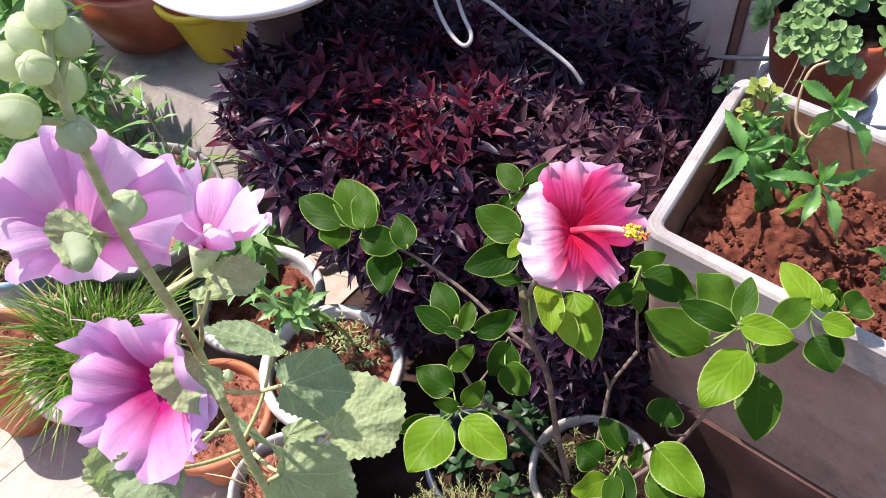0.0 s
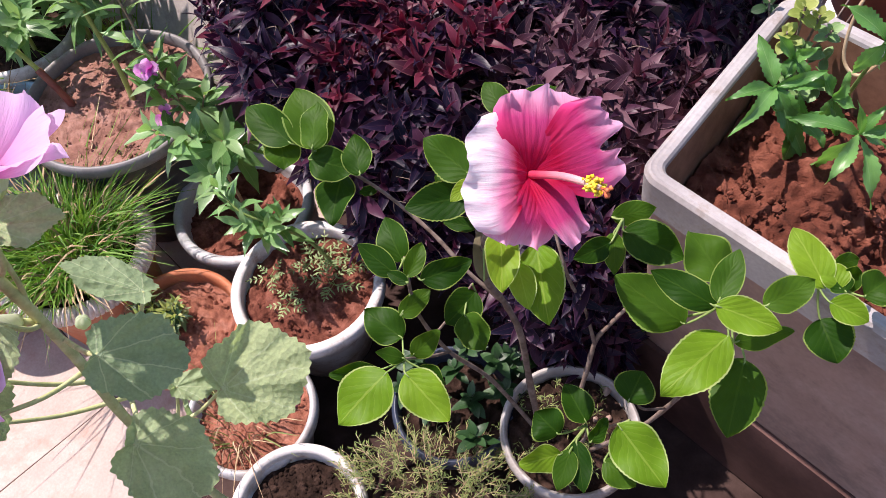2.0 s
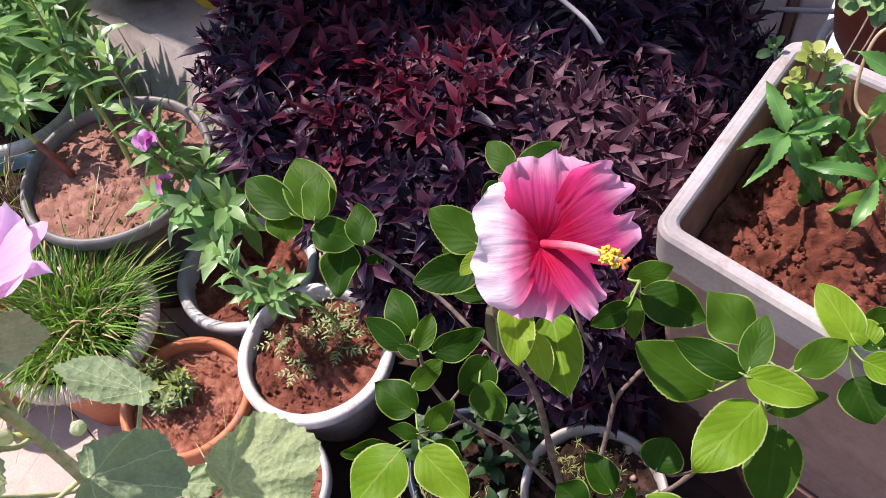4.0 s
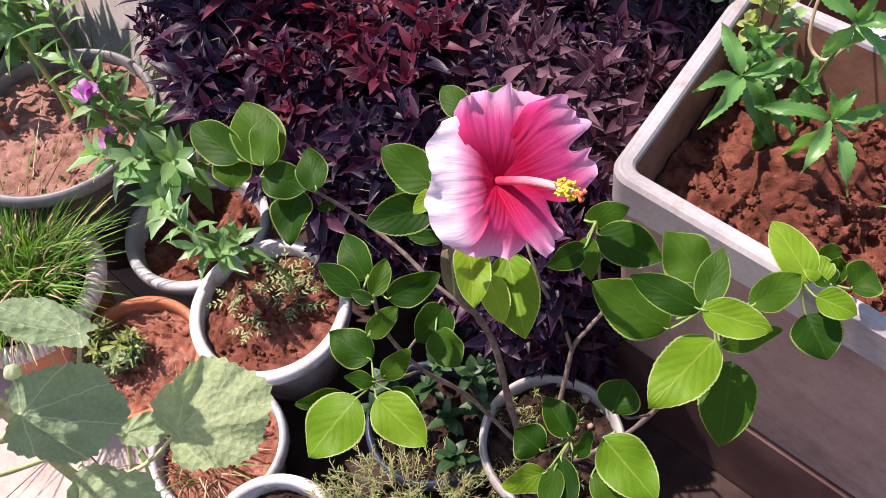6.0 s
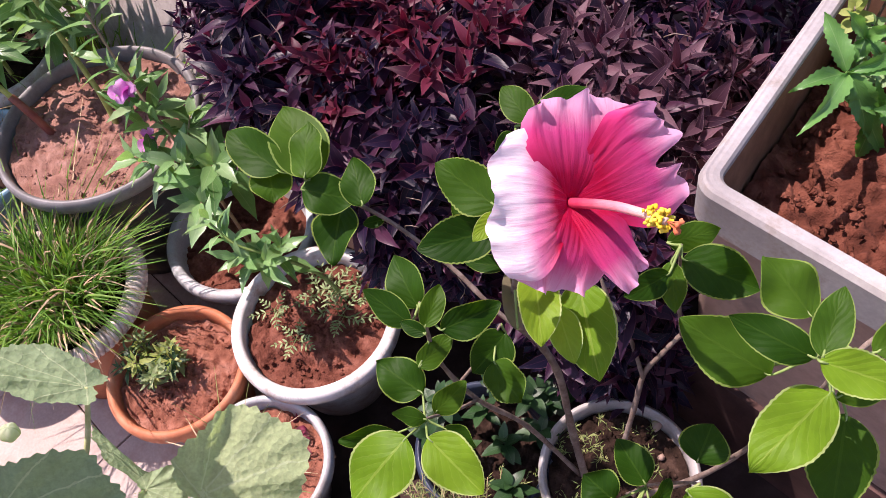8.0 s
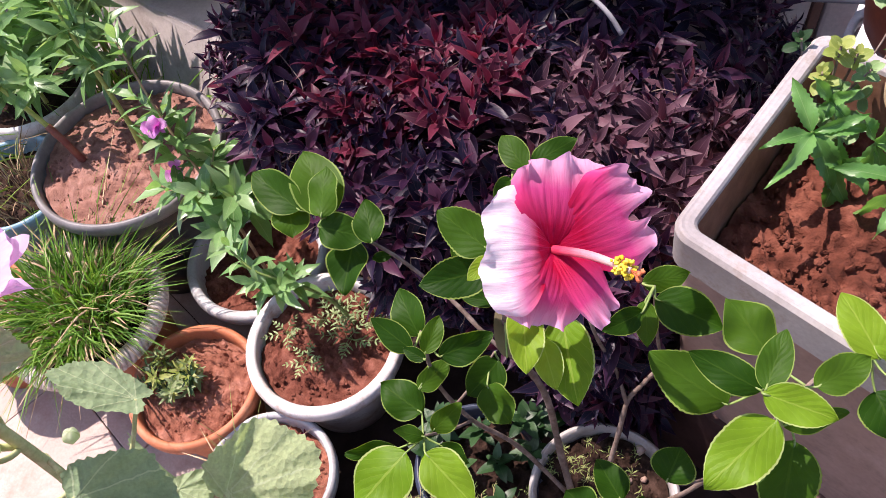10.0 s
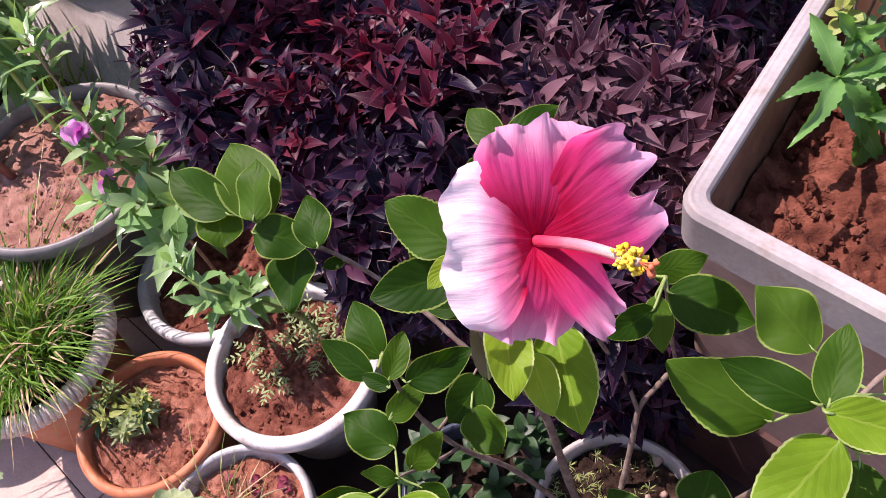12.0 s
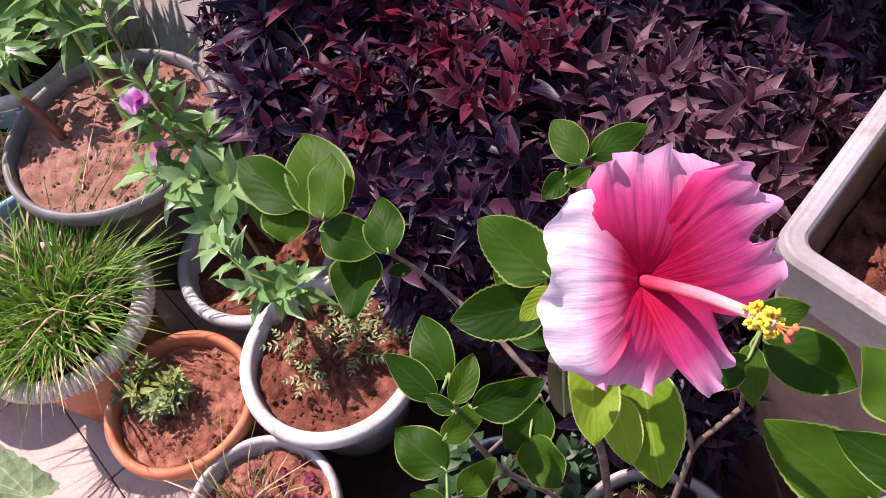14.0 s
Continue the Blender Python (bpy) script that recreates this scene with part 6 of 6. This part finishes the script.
jagged((0.550, 0.923, 0.900), (0.594, 1.052, 0.630), [
    ((0.495, 0.948, 0.930), 0.039),
    ((0.586, 0.897, 0.920), 0.032),
    ((0.601, 0.867, 0.840), 0.041),
    ((0.536, 0.936, 0.840), 0.037),
    ((0.555, 0.922, 0.860), 0.033),
    ((0.559, 0.920, 0.950), 0.023),
], 220, "tall jagged green plant arching over the planter")
jagged((0.630, 0.745, 0.760), (0.720, 0.826, 0.630), [
    ((0.575, 0.728, 0.800), 0.047),
    ((0.603, 0.715, 0.740), 0.049),
    ((0.643, 0.753, 0.800), 0.049),
    ((0.648, 0.703, 0.720), 0.050),
], 230, "broad grey-green plant at the planter's far end")


jagged((0.512, 0.969, 0.700), (0.542, 1.021, 0.630), [
    ((0.468, 0.979, 0.720), 0.032),
    ((0.504, 0.946, 0.640), 0.040),
    ((0.547, 0.942, 0.680), 0.036),
    ((0.526, 0.951, 0.740), 0.030),
    ((0.497, 0.975, 0.750), 0.030),
], 240, "young jagged green plant low on the red soil")
jagged((0.546, 0.977, 0.740), (0.588, 1.043, 0.630), [
    ((0.516, 0.995, 0.780), 0.031),
    ((0.556, 0.989, 0.780), 0.031),
    ((0.573, 0.961, 0.740), 0.030),
    ((0.541, 0.979, 0.680), 0.037),
    ((0.578, 0.978, 0.660), 0.034),
], 250, "bushy jagged green plant among others in the planter")
jagged((0.492, 1.036, 0.760), (0.550, 1.079, 0.630), [
    ((0.461, 1.037, 0.800), 0.030),
    ((0.511, 1.014, 0.800), 0.029),
    ((0.485, 1.016, 0.740), 0.036),
    ((0.517, 1.015, 0.740), 0.032),
], 260, "jagged green plant near the planter's back rim")

# ---- succulents ----
succ = thing("succulent_plant", (0.74, 1.36, 0.74), "crowded pale green succulent with rounded leaves", "succulent")
rg = np.random.default_rng(33)
for k in range(150):
    a, q = rg.uniform(0, 6.28), math.sqrt(rg.uniform(0, 1))
    p = (0.74 + 0.175 * q * math.cos(a), 1.36 + 0.175 * q * math.sin(a), 0.81 + 0.06 * (1 - q * q) + rg.uniform(-0.01, 0.02) - 0.055 * q ** 3)
    s = Soup()
    whorl(s, p, (math.cos(a) * q * 0.9, math.sin(a) * q * 0.9, 1), 8, 0.029, rg, 0.78, 0.85, 0.006, "round", 0.25, 0.2, 0.0, 6)
    part("leaf_rosette", s.mesh("leaf_rosette", M["succulent"]), succ, kind="stuff")
lime = thing("lime_succulent", (0.55, 1.12, 0.62), "yellow-green succulent sprig at the planter's edge", "succulent")
for k, (p, mt) in enumerate((((0.505, 1.10, 0.80), "succulent_lime"), ((0.53, 1.10, 0.785), "succulent_lime"), ((0.515, 1.08, 0.74), "succulent"), ((0.545, 1.09, 0.72), "succulent"), ((0.50, 1.07, 0.70), "succulent"), ((0.53, 1.06, 0.66), "succulent"), ((0.52, 1.045, 0.70), "succulent"), ((0.55, 1.06, 0.69), "succulent"), ((0.49, 1.09, 0.76), "succulent_lime"), ((0.55, 1.085, 0.77), "succulent"), ((0.47, 1.16, 0.76), "rosette"))):
    part("sprig", mesh_of("sprig", *tube([(0.52 + 0.01 * k, 1.10, 0.60), ((0.52 + p[0]) / 2, 1.10, (0.6 + p[2]) / 2), p], 0.0026, 0.0018, 6, 4), mats=(M["bark"],)), lime)
    s = Soup()
    whorl(s, p, (rg.normal() * 0.3, -0.3, 1), 8, 0.026, rg, 0.65, 0.85, 0.006, "round", 0.25, 0.2, 0.0, 6)
    part("leaf_rosette", s.mesh("leaf_rosette", M[mt]), lime, kind="stuff")
vine = thing("dry_vine", (0.60, 1.02, 0.62), "curled pale dry vine over the planter", "vine")
part("curl", mesh_of("curl", *tube([(0.60, 1.00, 0.80), (0.575, 1.00, 0.765), (0.555, 1.02, 0.775), (0.552, 1.04, 0.82), (0.565, 1.06, 0.86), (0.60, 1.08, 0.86)], 0.003, 0.0022, 8, 6), mats=(M["dry"],)), vine)
for k in range(2):
    part("runner", mesh_of("runner", *tube([(0.66 - 0.02 * k, 1.26, 0.78), (0.62 - 0.02 * k, 1.20, 0.72), (0.56 - 0.015 * k, 1.13, 0.64 - 0.01 * k)], 0.0018, 0.0012, 6, 4), mats=(M["bark"],)), vine)

# ---- paving tiles, last ----
pave = [mesh_of("tile", *box((-0.1488, -0.1488, -0.02), (0.1488, 0.1488, 0.0), 0.002), mats=(M["tile"],), smooth=False) for _ in range(2)]
rg = np.random.default_rng(2)
ca, sa = math.cos(radians(-38)), math.sin(radians(-38))
for i in range(-9, 10):
    for j in range(-9, 10):
        x, y = 0.3 * i, 0.3 * j + 0.6
        X, Y = ca * x - sa * y - 0.1, sa * x + ca * y + 0.35
        # Tiles end at X -0.40; the darker floor beyond stands in for shade.
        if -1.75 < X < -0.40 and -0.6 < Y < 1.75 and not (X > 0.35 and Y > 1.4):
            o = new("tile", pave[(i + j) % 2])
            o.matrix_basis = pose(X, Y, rg.uniform(-0.0015, 0.0015), 0, 0, -38 + rg.uniform(-0.4, 0.4))
            under(o, floor)
